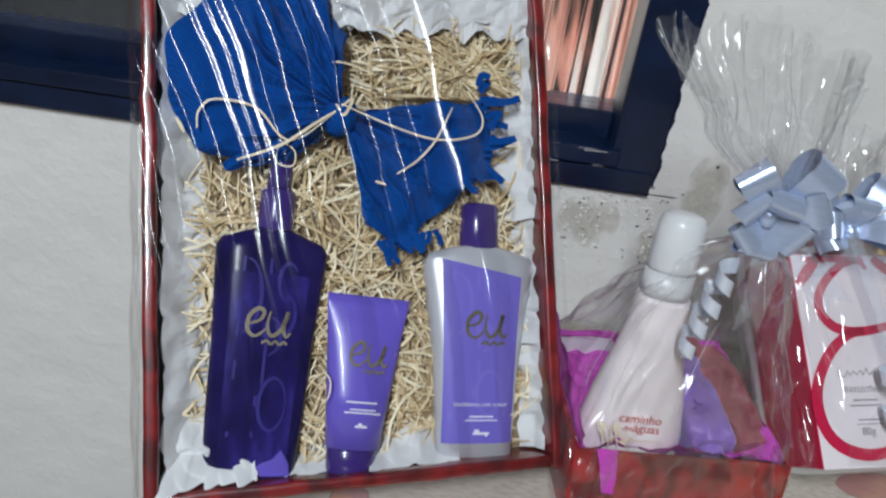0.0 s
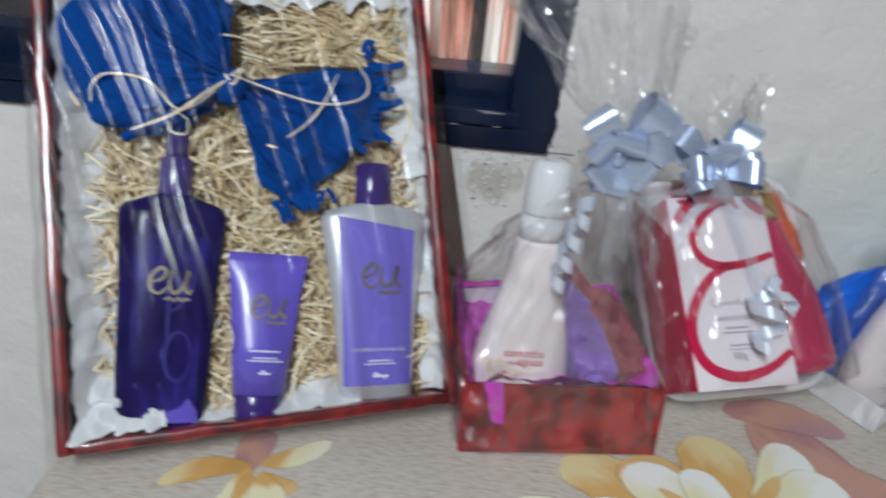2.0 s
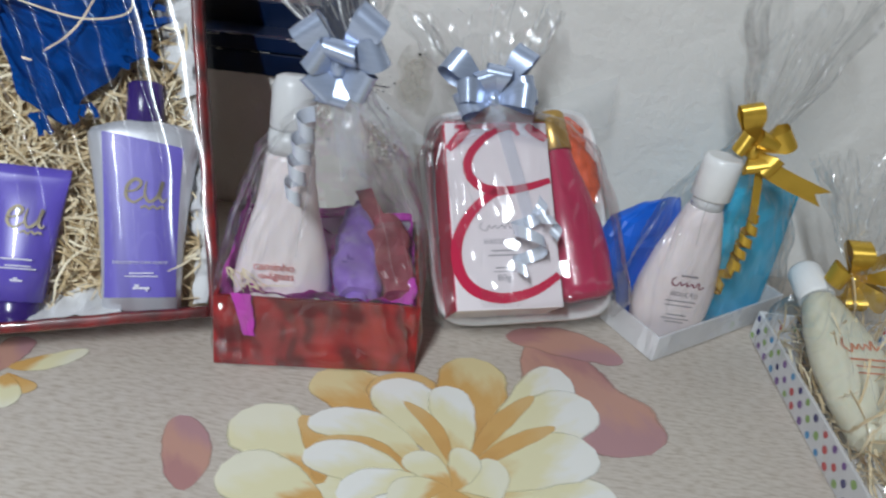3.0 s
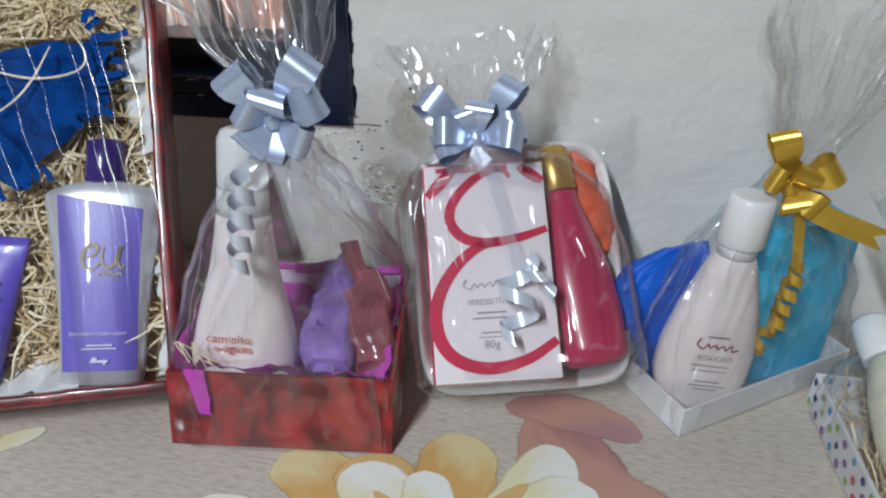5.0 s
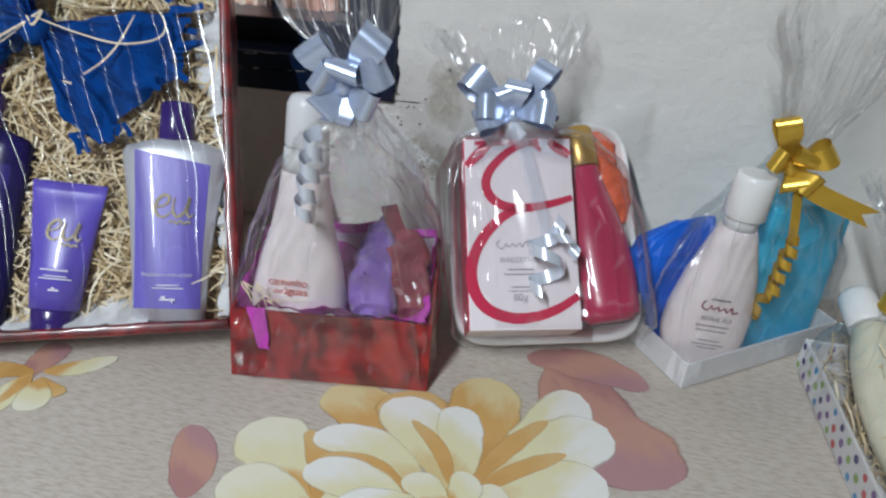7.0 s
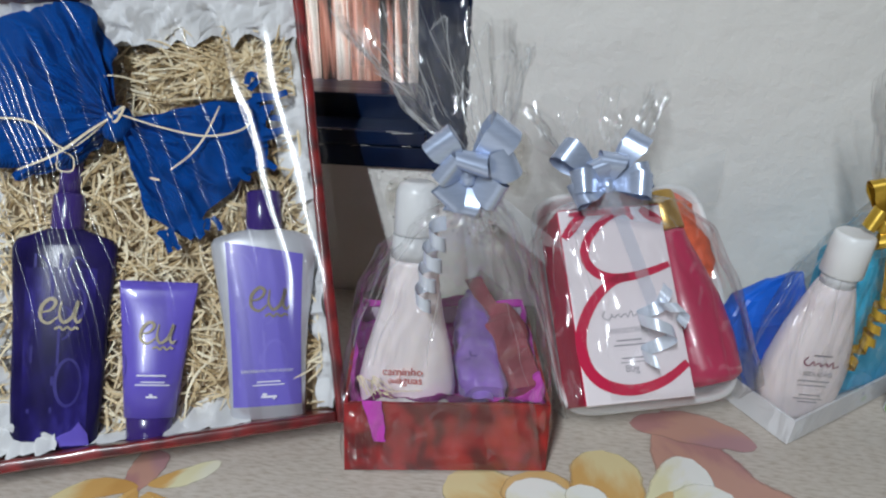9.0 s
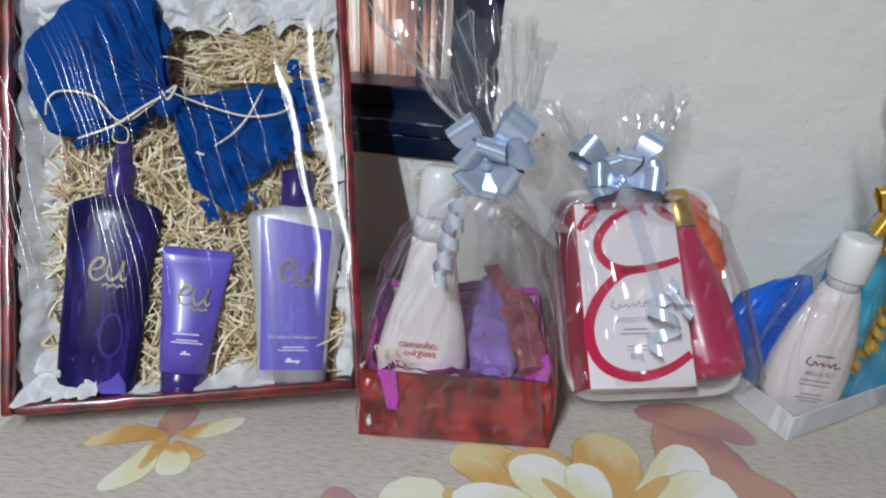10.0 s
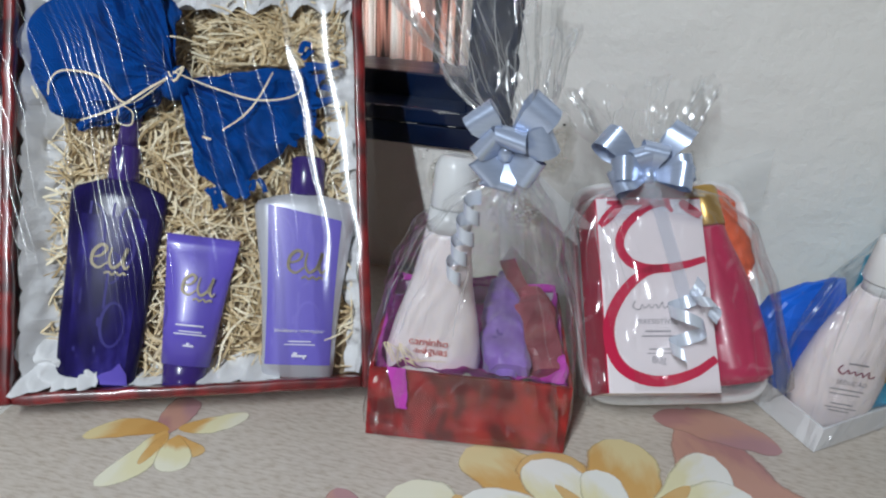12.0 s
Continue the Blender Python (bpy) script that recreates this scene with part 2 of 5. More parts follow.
M_WALL = wall_paint("white_wall_paint")
M_STAIN = plaster_stain("bare_plaster", (0.68, 0.63, 0.53))
# added ceiling and far walls, out of view: dark to cut bounce and reflections
M_CEIL = pbr("unseen_ceiling_dark", (0.10, 0.07, 0.05), 0.7, var=0.3, scale=8, bump=0.2, stretch=(1, 8, 1))
M_FARWALL = pbr("unseen_wall_dim_ochre", (0.26, 0.22, 0.17), 0.8, var=0.15, scale=4, bump=0.1)
M_FLOOR = pbr("floor_cement", (0.30, 0.27, 0.25), 0.5, var=0.25, scale=6, bump=0.1)
M_NAVY = pbr("navy_enamel", (0.0015, 0.009, 0.036), 0.28, var=0.4, scale=30, bump=0.2, bscale=60, coat=0.3)
M_GLASS = pbr("ribbed_glass", (0.95, 0.97, 0.96), 0.03, var=0.0, bump=0, trans=1.0, ior=1.45)
# near-black colour that holds the shade behind the panes; fills the pits too
M_DARK = pbr("dark_interior_shade", (0.03, 0.03, 0.035), 0.8, var=0.3, scale=8)
M_CURTAIN = striped_curtain("salmon_striped_curtain")
M_CLOTH = cloth_print("beige_oilcloth")
M_WOOD = pbr("table_wood", (0.25, 0.14, 0.07), 0.5, var=0.3, scale=12, stretch=(1, 8, 8))
M_ROSE = rose_paper("red_rose_paper")
M_WINE = rose_paper("wine_rose_paper", 0.55, 0.7)
M_TISSUE = pbr("white_tissue_paper", (0.72, 0.72, 0.73), 0.75, var=0.05, scale=30, bump=0.3, bscale=70)
M_MAGENTA = pbr("magenta_tissue_paper", (0.56, 0.06, 0.46), 0.7, var=0.2, scale=30, bump=0.3, bscale=90)
M_STRAW = straw_fibre("pale_straw")
M_RAFFIA = pbr("raffia", (0.80, 0.68, 0.48), 0.55, var=0.12, scale=60)
M_SCARF = knit("royal_blue_knit", (0.0002, 0.060, 0.29))
M_DEEP = pbr("deep_violet_clear_plastic", (0.012, 0.008, 0.066), 0.16, var=0.6, scale=20, bump=0.05, bscale=30, spec=0.12)
M_DEEPCAP = pbr("deep_violet_cap", (0.045, 0.022, 0.17), 0.22, var=0.08, bump=0, coat=0.5)
M_LILAC = pbr("lilac_plastic", (0.14, 0.10, 0.54), 0.3, var=0.06, scale=20, bump=0.03, coat=0.3)
M_LABEL = pbr("lilac_label_film", (0.17, 0.135, 0.56), 0.35, var=0.04, scale=20, bump=0.0, coat=0.2)
M_VLABEL = clear_violet("violet_label_film")
M_GHOST = pbr("pale_lilac_ink", (0.195, 0.158, 0.585), 0.35, var=0.03, bump=0, coat=0.2)
M_VGHOST = pbr("dim_violet_ink", (0.034, 0.026, 0.19), 0.4, var=0.03, bump=0, spec=0.15)
M_SILVER = pbr("pearl_silver_plastic", (0.60, 0.61, 0.66), 0.32, metal=0.35, var=0.05, scale=30, bump=0.02, coat=0.3)
M_GOLDINK = pbr("champagne_foil", (0.19, 0.16, 0.115), 0.50, metal=0.6, var=0.15, scale=80, bump=0)
M_WHITEINK = pbr("white_ink", (0.75, 0.73, 0.85), 0.5, var=0.02, bump=0)
M_GREYINK = pbr("grey_ink", (0.30, 0.27, 0.30), 0.5, var=0.02, bump=0)
M_REDINK = pbr("red_ink", (0.58, 0.09, 0.08), 0.5, var=0.05, bump=0)
M_CELLO = cellophane("clear_cellophane")
M_FLARE = cellophane("gathered_cellophane", haze=0.03, crumple=0.5, facets=75.0, gain=1.7, crease=0.22, most=0.15)
M_CELLO_BOX = cellophane("stretched_cellophane", haze=0.003, crumple=0.0, gain=0.62, rough=0.12, most=0.2)
# hazy white film: draws the gathers' glints even where the lamp gives none
M_PLEAT_GLINT = cellophane("pleat_glint_film", haze=0.30, crumple=0.25, facets=60.0, gain=6.0, rough=0.30, most=0.55)
M_SILVERRIB = pbr("silvery_blue_ribbon", (0.66, 0.70, 0.79), 0.26, metal=0.25, var=0.06, scale=60, bump=0.05)
M_SHEER = cellophane("sheer_pale_ribbon", haze=0.17, crumple=0.0, gain=1.0, tint=(0.92, 0.95, 1.0), rough=0.2)
M_FLAP = cellophane("stiff_cellophane", haze=0.14, crumple=0.15, gain=1.6)
M_COPPER = pbr("copper_ink", (0.70, 0.24, 0.12), 0.5, var=0.05, bump=0)
M_RIBBON = pbr("pale_blue_satin_ribbon", (0.50, 0.58, 0.76), 0.27, metal=0.5, var=0.06, scale=60, bump=0.05, stretch=(1, 1, 8))
M_GOLDRIB = pbr("gold_satin_ribbon", (0.66, 0.42, 0.06), 0.26, metal=0.55, var=0.1, scale=60, bump=0.05)
M_MILK = pbr("milky_pink_lotion", (0.86, 0.77, 0.78), 0.3, var=0.03, scale=20, bump=0, coat=0.4, sss=0.15)
M_CLEAR = pbr("frosted_clear_plastic", (0.88, 0.88, 0.89), 0.32, var=0.02, bump=0, trans=0.28, coat=0.2)
M_WHITE = pbr("white_plastic", (0.80, 0.80, 0.80), 0.32, var=0.03, bump=0, coat=0.2)
M_FOAM = pbr("white_foam_tray", (0.80, 0.80, 0.80), 0.55, var=0.03, scale=60, bump=0.25, bscale=400)
M_CARDWHITE = pbr("white_card", (0.76, 0.76, 0.78), 0.45, var=0.04, scale=30, bump=0.05)
M_SOAPBOX = pbr("pale_pink_card", (0.80, 0.72, 0.75), 0.42, var=0.02, scale=20, bump=0.03)
M_CRIMSON = pbr("crimson_card", (0.55, 0.015, 0.065), 0.38, var=0.06, scale=30, bump=0.03)
M_PINKBOT = pbr("cherry_pink_plastic", (0.46, 0.025, 0.085), 0.3, var=0.12, scale=20, bump=0.03, coat=0.4)
M_GOLDCAP = pbr("gold_cap", (0.55, 0.34, 0.10), 0.3, metal=0.6, var=0.1, bump=0)
M_ORANGE = pbr("orange_mesh_sponge", (0.80, 0.13, 0.05), 0.6, var=0.25, scale=60, bump=0.5, bscale=120)
M_PURPLE = pbr("lilac_satin_cloth", (0.27, 0.15, 0.50), 0.45, var=0.25, scale=30, bump=0.3, bscale=50, sheen=0.3)
M_MAUVE = pbr("mauve_wrapper", (0.33, 0.09, 0.11), 0.35, var=0.3, scale=28, bump=0.4, bscale=60)
M_BLUE = pbr("blue_wrapper", (0.006, 0.11, 0.58), 0.35, var=0.3, scale=18, bump=0.4, bscale=50)
M_TURQ = pbr("turquoise_tissue", (0.03, 0.50, 0.80), 0.5, var=0.2, scale=24, bump=0.5, bscale=40)
M_CREAM = pbr("cream_lotion", (0.80, 0.78, 0.62), 0.3, var=0.03, bump=0, coat=0.3, sss=0.15)
M_DOTS = {}
for dot_name, dot_rgb in (("navy", (0.03, 0.03, 0.18)), ("blue", (0.06, 0.32, 0.62)), ("red", (0.60, 0.05, 0.06)), ("purple", (0.20, 0.08, 0.32)), ("green", (0.28, 0.45, 0.12))):
    M_DOTS[dot_name] = pbr(dot_name + "_dot_ink", dot_rgb, 0.5, var=0.05, bump=0)


# ---- building blocks ----
def mesh_of(name, verts, faces, smooth=True):
    me = bpy.data.meshes.new(name)
    me.from_pydata([tuple(K * c for c in v) for v in verts], [], faces)
    me.validate()
    if smooth:
        me.shade_smooth()
    return me


def recalc(me):
    bm = bmesh.new()
    bm.from_mesh(me)
    bmesh.ops.recalc_face_normals(bm, faces=bm.faces)
    bm.to_mesh(me)
    bm.free()
    return me


def part(name, me, material, parent=None, label="", at=None):
    """Links a mesh as one object, under a thing if one is given."""
    ob = new(name, me)
    if not me.materials:
        me.materials.append(material)
    if parent is not None:
        ob.parent = parent
    if at is not None:
        ob.matrix_basis = at
    if label:
        tagged(ob, label)
    return ob


def thing(name, m, label, category, group="", kind=""):
    ob = new(name)
    ob.empty_display_size = 0.01
    ob.matrix_basis = m
    return tagged(ob, label, category, group, kind)


def shift(x, y, z, rx=0, ry=0, rz=0):
    """A pose inside a thing, in plan units."""
    return pose(K * x, K * y, K * z, rx, ry, rz)


def loft(name, rings, n=40, power=2.0, cap=True, smooth=True):
    """A solid through rings (z, half width, half depth, x offset, y offset) of superellipse outline."""
    verts, faces = [], []
    for z, rx, ry, *off in rings:
        ox, oy = (off + [0, 0])[:2]
        for i in range(n):
            a = 2 * math.pi * i / n
            c, s = math.cos(a), math.sin(a)
            e = 2 / power
            verts.append((ox + rx * math.copysign(abs(c) ** e, c), oy + ry * math.copysign(abs(s) ** e, s), z))
    for k in range(len(rings) - 1):
        for i in range(n):
            j = (i + 1) % n
            faces.append((k * n + i, k * n + j, (k + 1) * n + j, (k + 1) * n + i))
    if cap:
        faces.append(tuple(reversed(range(n))))
        faces.append(tuple(range((len(rings) - 1) * n, len(rings) * n)))
    me = mesh_of(name, verts, faces, smooth)
    if cap and smooth:
        me.polygons[-1].use_smooth = me.polygons[-2].use_smooth = False
    return me


def block(name, x0, x1, y0, y1, z0, z1, bevel=0.0, segments=2):
    bm = bmesh.new()
    bmesh.ops.create_cube(bm, size=1)
    for v in bm.verts:
        v.co = Vector((K * (x0 + (v.co.x + 0.5) * (x1 - x0)), K * (y0 + (v.co.y + 0.5) * (y1 - y0)), K * (z0 + (v.co.z + 0.5) * (z1 - z0))))
    if bevel:
        bmesh.ops.bevel(bm, geom=bm.edges[:], offset=K * bevel, segments=segments, affect="EDGES", profile=0.6)
    me = bpy.data.meshes.new(name)
    bm.to_mesh(me)
    bm.free()
    return me


def strip(points, wides):
    """Vertices and faces of a flat band along points; wides are half-width vectors."""
    verts, faces = [], []
    for p, w in zip(points, wides):
        verts += [Vector(p) - Vector(w), Vector(p) + Vector(w)]
    for i in range(len(points) - 1):
        a = 2 * i
        faces.append((a, a + 1, a + 3, a + 2))
    return verts, faces


def gather(pieces):
    verts, faces = [], []
    for v, f in pieces:
        base = len(verts)
        verts += v
        faces += [tuple(base + i for i in q) for q in f]
    return verts, faces


def band(name, points, half, normal=(0, -1, 0), taper=0.0):
    """A flat ribbon along a path that lies in a plane facing normal."""
    nrm, pts, wides = Vector(normal), [Vector(p) for p in points], []
    for i in range(len(pts)):
        t = (pts[min(i + 1, len(pts) - 1)] - pts[max(i - 1, 0)]).normalized()
        w = t.cross(nrm).normalized()
        s = half * (1 - taper * abs(2 * i / (len(pts) - 1) - 1) ** 2)
        wides.append(w * s)
    return strip(pts, wides)


def bezier(ctrl, n=16):
    """Points on a smooth curve through the control points."""
    c = [Vector(p) for p in ctrl]
    c = [c[0] * 2 - c[1], *c, c[-1] * 2 - c[-2]]
    out = []
    for k in range(1, len(c) - 2):
        for i in range(n):
            t = i / n
            out.append(0.5 * ((2 * c[k]) + (c[k + 1] - c[k - 1]) * t + (2 * c[k - 1] - 5 * c[k] + 4 * c[k + 1] - c[k + 2]) * t * t + (3 * c[k] - c[k - 1] - 3 * c[k + 1] + c[k + 2]) * t ** 3))
    out.append(c[-2])
    return out


def grid(name, nu, nv, fn, smooth=True):
    verts = [fn(i / nu, j / nv) for j in range(nv + 1) for i in range(nu + 1)]
    faces = [(j * (nu + 1) + i, j * (nu + 1) + i + 1, (j + 1) * (nu + 1) + i + 1, (j + 1) * (nu + 1) + i) for j in range(nv) for i in range(nu)]
    return mesh_of(name, verts, faces, smooth)


def lettering(name, body, size, material, parent, at, align="CENTER", bold=0.0):
    """Words in the built-in font as thin raised ink."""
    cu = bpy.data.curves.new(name, "FONT")
    cu.body, cu.size, cu.align_x, cu.extrude, cu.offset = body, K * size, align, 0.00005, bold
    tmp = bpy.data.objects.new(name, cu)
    scene.collection.objects.link(tmp)
    me = bpy.data.meshes.new_from_object(tmp.evaluated_get(bpy.context.evaluated_depsgraph_get()))
    bpy.data.objects.remove(tmp)
    me.name = name
    return part(name, me, material, parent, at=at @ pose(0, 0, 0, 90, 0, 0))


def bars(name, rows, material, parent, at):
    """Unreadable small print: rows of (x centre, z, width, height)."""
    pieces = []
    for x, z, w, h in rows:
        pieces.append(([(x - w / 2, 0, z - h / 2), (x + w / 2, 0, z - h / 2), (x + w / 2, 0, z + h / 2), (x - w / 2, 0, z + h / 2)], [(0, 1, 2, 3)]))
    return tagged(part(name, mesh_of(name, *gather(pieces), smooth=False), material, parent, at=at), kind="stuff")


def n3(x, y, z, s=1.0):
    return noise.noise(Vector((x * s, y * s, z * s)))


# ---- room ----
WY = 0.5417                     # wall face, plan units
WIN_L, WIN_R, WIN_B, WIN_T = -0.95, 0.134, 0.868, 1.45
PANE_Y, PANE_B, PANE_R = WY + 0.033, 0.916, 0.1035


def room():
    def slab(name, x0, x1, y0, y1, z0, z1, material, label, category):
        return tagged(part(name, block(name, x0, x1, y0, y1, z0 - TOP, z1 - TOP), material, at=pose(0, 0, TOP)), label, category, kind="structure")
    lo, hi = TOP - 0.75 / K, TOP + 1.9 / K
    # the wall behind the table stands in four pieces round the window opening
    wall = thing("wall_north", pose(0, 0, TOP), "rough white-painted plaster wall behind the table", "wall", kind="structure")
    for x0, x1, z0, z1 in ((-1.6, WIN_L, lo, hi), (WIN_R, 2.0, lo, hi), (WIN_L, WIN_R, lo, WIN_B), (WIN_L, WIN_R, WIN_T, hi)):
        part("wall_panel", block("wall_panel", x0, x1, WY, WY + 0.12, z0 - TOP, z1 - TOP), M_WALL, wall)
    # unseen walls and ceiling close the room, toned down to keep contrast
    slab("wall_south", -1.6, 2.0, -3.3, -3.2, lo, hi, M_FARWALL, "unseen room wall, toned dim to hold down bounced light", "wall")
    slab("wall_west", -1.7, -1.6, -3.3, WY + 0.12, lo, hi, M_FARWALL, "unseen room wall, toned dim to hold down bounced light", "wall")
    slab("wall_east", 2.0, 2.1, -3.3, WY + 0.12, lo, hi, M_FARWALL, "unseen room wall, toned dim to hold down bounced light", "wall")
    slab("floor", -1.7, 2.1, -3.3, WY + 0.12, lo - 0.06, lo, M_FLOOR, "grey cement floor", "floor")
    slab("ceiling", -1.7, 2.1, -3.3, WY + 0.12, hi, hi + 0.06, M_CEIL, "unseen ceiling, made dark to cut reflections", "ceiling")
    # lumps and pits of loose plaster below and beside the window corner: (x, z, spread x, spread z, count)
    rng = random.Random(5)
    places = ((0.094, 0.842, 0.010, 0.018, 80), (0.114, 0.858, 0.022, 0.005, 60), (0.157, 0.816, 0.009, 0.008, 90), (0.144, 0.869, 0.008, 0.008, 34), (0.150, 0.838, 0.014, 0.016, 40))
    lumps, pits = [], []
    for cx, cz, sx, sz, count in places:
        for k in range(count):
            x, z = rng.gauss(cx, sx), rng.gauss(cz, sz)
            if z > 0.862 and x < 0.139:
                continue
            s = rng.uniform(0.0005, 0.0017)
            ring = [(x + s * rng.uniform(0.6, 1.4) * math.cos(a), WY - 0.0002, z - TOP + s * rng.uniform(0.5, 1.2) * math.sin(a)) for a in (0, 1.05, 2.1, 3.14, 4.2, 5.2)]
            lumps.append((ring + [(x, WY - s * 0.8, z - TOP + s * 0.3)], [(i, (i + 1) % 6, 6) for i in range(6)]))
            if k % 3 == 0:
                s = rng.uniform(0.0003, 0.0013)
                x, z = x + rng.gauss(0, 0.002), z - rng.uniform(0, 0.002)
                pits.append(([(x + s * rng.uniform(0.5, 1.7) * math.cos(a), WY - 0.0006, z - TOP + s * rng.uniform(0.3, 0.9) * math.sin(a)) for a in (0, 1.2, 2.3, 3.4, 4.5, 5.4)], [tuple(range(6))]))
    pits.append(([(0.1785 + 0.0014 * math.cos(a), WY - 0.0006, 0.8955 - TOP + 0.0010 * math.sin(a)) for a in (0.3, 1.2, 2.3, 3.4, 4.5, 5.4)], [tuple(range(6))]))
    # thin worn patches round the crumbs
    for cx, cz, w, h in ((0.176, 0.872, 0.034, 0.070), (0.160, 0.822, 0.050, 0.050), (0.100, 0.838, 0.050, 0.050), (-0.205, 0.775, 0.050, 0.030)):
        me = mesh_of("stain", [(cx + w * (u - 0.5), WY - 0.00035, cz - TOP + h * (v - 0.5)) for u, v in ((0, 0), (1, 0), (1, 1), (0, 1))], [(0, 1, 2, 3)], False)
        layer = me.uv_layers.new(name="spread")
        for loop, corner in zip(me.loops, ((0, 0), (1, 0), (1, 1), (0, 1))):
            layer.data[loop.index].uv = corner
        part("stain", me, M_STAIN, wall)
    tagged(part("plaster_crumbs", mesh_of("plaster_crumbs", *gather(lumps)), M_WALL, wall), kind="stuff")
    tagged(part("paint_pits", mesh_of("paint_pits", *gather(pits), smooth=False), M_DARK, wall), kind="stuff")


def window():
    # the frame hangs a little out of level
    pivot = pose(K * 0.10, 0, K * (0.865 - TOP))
    w = thing("window_1", pose(0, 0, TOP) @ pivot @ pose(0, 0, 0, 0, -1.5, 0) @ pivot.inverted(), "navy-blue painted steel window with ribbed glass panes", "window", kind="structure")
    z = lambda v: v - TOP

    def bar(name, x0, x1, y0, y1, z0, z1, label=""):
        part(name, block(name, x0, x1, y0, y1, z(z0), z(z1), 0.0015), M_NAVY, w, label)
    bar("frame_stile", PANE_R, 0.1385, WY - 0.004, WY + 0.06, 0.873, 1.45)
    bar("frame_rail", WIN_L, PANE_R, WY + 0.020, WY + 0.06, 0.893, PANE_B)
    bar("frame_ledge", WIN_L, PANE_R + 0.006, WY - 0.008, WY + 0.06, 0.8845, 0.8965)
    bar("frame_sill", WIN_L, 0.1365, WY - 0.005, WY + 0.06, 0.8655, 0.8830)
    bar("frame_mullion", -0.152, -0.128, WY + 0.016, WY + 0.05, PANE_B, 1.45)
    # torn brush edge where the blue paint runs on to the plaster
    rng = random.Random(8)
    pieces = []
    for k in range(260):
        x = rng.uniform(-0.75, 0.14)
        h, l = rng.uniform(0.0004, 0.0022), rng.uniform(0.006, 0.03)
        y0 = WY - 0.0004 - 0.0002 * rng.random()
        pieces.append(([(x, y0, z(0.8660)), (x + l, y0, z(0.8660)), (x + l * 0.9, y0, z(0.8660 - h)), (x + l * 0.3, y0, z(0.8660 - h * 0.6))], [(0, 1, 2, 3)]))
    for k in range(140):
        zz = rng.uniform(0.875, 1.2)
        h, l = rng.uniform(0.001, 0.0035), rng.uniform(0.004, 0.02)
        y0 = WY - 0.0004 - 0.0002 * rng.random()
        pieces.append(([(0.1380, y0, z(zz)), (0.1380, y0, z(zz + l)), (0.1380 + h, y0, z(zz + l * 0.8)), (0.1380 + 0.6 * h, y0, z(zz + l * 0.2))], [(0, 1, 2, 3)]))
    tagged(part("brush_marks", mesh_of("brush_marks", *gather(pieces), smooth=False), M_NAVY, w), kind="stuff")
    # bare chips along the ledge's front edge
    pieces = []
    for k in range(34):
        x, l, h = rng.uniform(-0.06, 0.10), rng.uniform(0.003, 0.016), rng.uniform(0.0002, 0.0007)
        zz = 0.8950 + rng.gauss(0, 0.0006) if k % 3 else 0.8838 + rng.gauss(0, 0.0006)
        y0 = WY - 0.0084
        pieces.append(([(x, y0, z(zz)), (x + l, y0, z(zz + 0.0002)), (x + l * 0.9, y0, z(zz + h)), (x + l * 0.2, y0, z(zz + h * 0.8))], [(0, 1, 2, 3)]))
    tagged(part("paint_chips", mesh_of("paint_chips", *gather(pieces), smooth=False), M_WALL, w), kind="stuff")
    # ribbed panes: rounded flutes about a centimetre wide on a flat back
    for x0, x1 in ((WIN_L, -0.152), (-0.128, PANE_R)):
        n = int((x1 - x0) / 0.0012)
        verts, faces = [], []
        for i in range(n + 1):
            x = x0 + (x1 - x0) * i / n
            y = PANE_Y - 0.0022 * abs(math.sin(math.pi * x / 0.0115)) ** 0.8
            for zz in (PANE_B, 1.45):
                verts += [(x, y, z(zz)), (x, PANE_Y + 0.003, z(zz))]
        for i in range(n):
            a, b = 4 * i, 4 * i + 4
            faces += [(a, b, b + 2, a + 2), (b + 1, a + 1, a + 3, b + 3)]
        pane = part("pane", mesh_of("pane", verts, faces), M_GLASS, w, "vertically ribbed glass pane")
        pane.visible_shadow = False
    # the curtain, and a dark panel painted as the unlit room behind the panes

    def pleat(u, v):
        x = -0.13 + 0.235 * u
        return (x, WY + 0.064 + 0.007 * math.sin(x * 330) + 0.003 * math.sin(x * 811 + 1), z(0.90 + 0.55 * v))
    tagged(part("curtain", grid("curtain", 150, 6, pleat), M_CURTAIN, at=pose(0, 0, TOP)), "salmon and cream striped curtain hanging behind the ribbed glass", "curtain")
    tagged(part("backdrop", block("backdrop", -1.2, 0.4, WY + 0.45, WY + 0.47, z(0.6), z(1.6)), M_DARK, at=pose(0, 0, TOP)), "flat dark panel standing in for the unlit room beyond", "backdrop", kind="structure")


# ---- table ----
TX0, TX1, TY0, TY1 = -0.133, 0.95, -0.20, 0.536


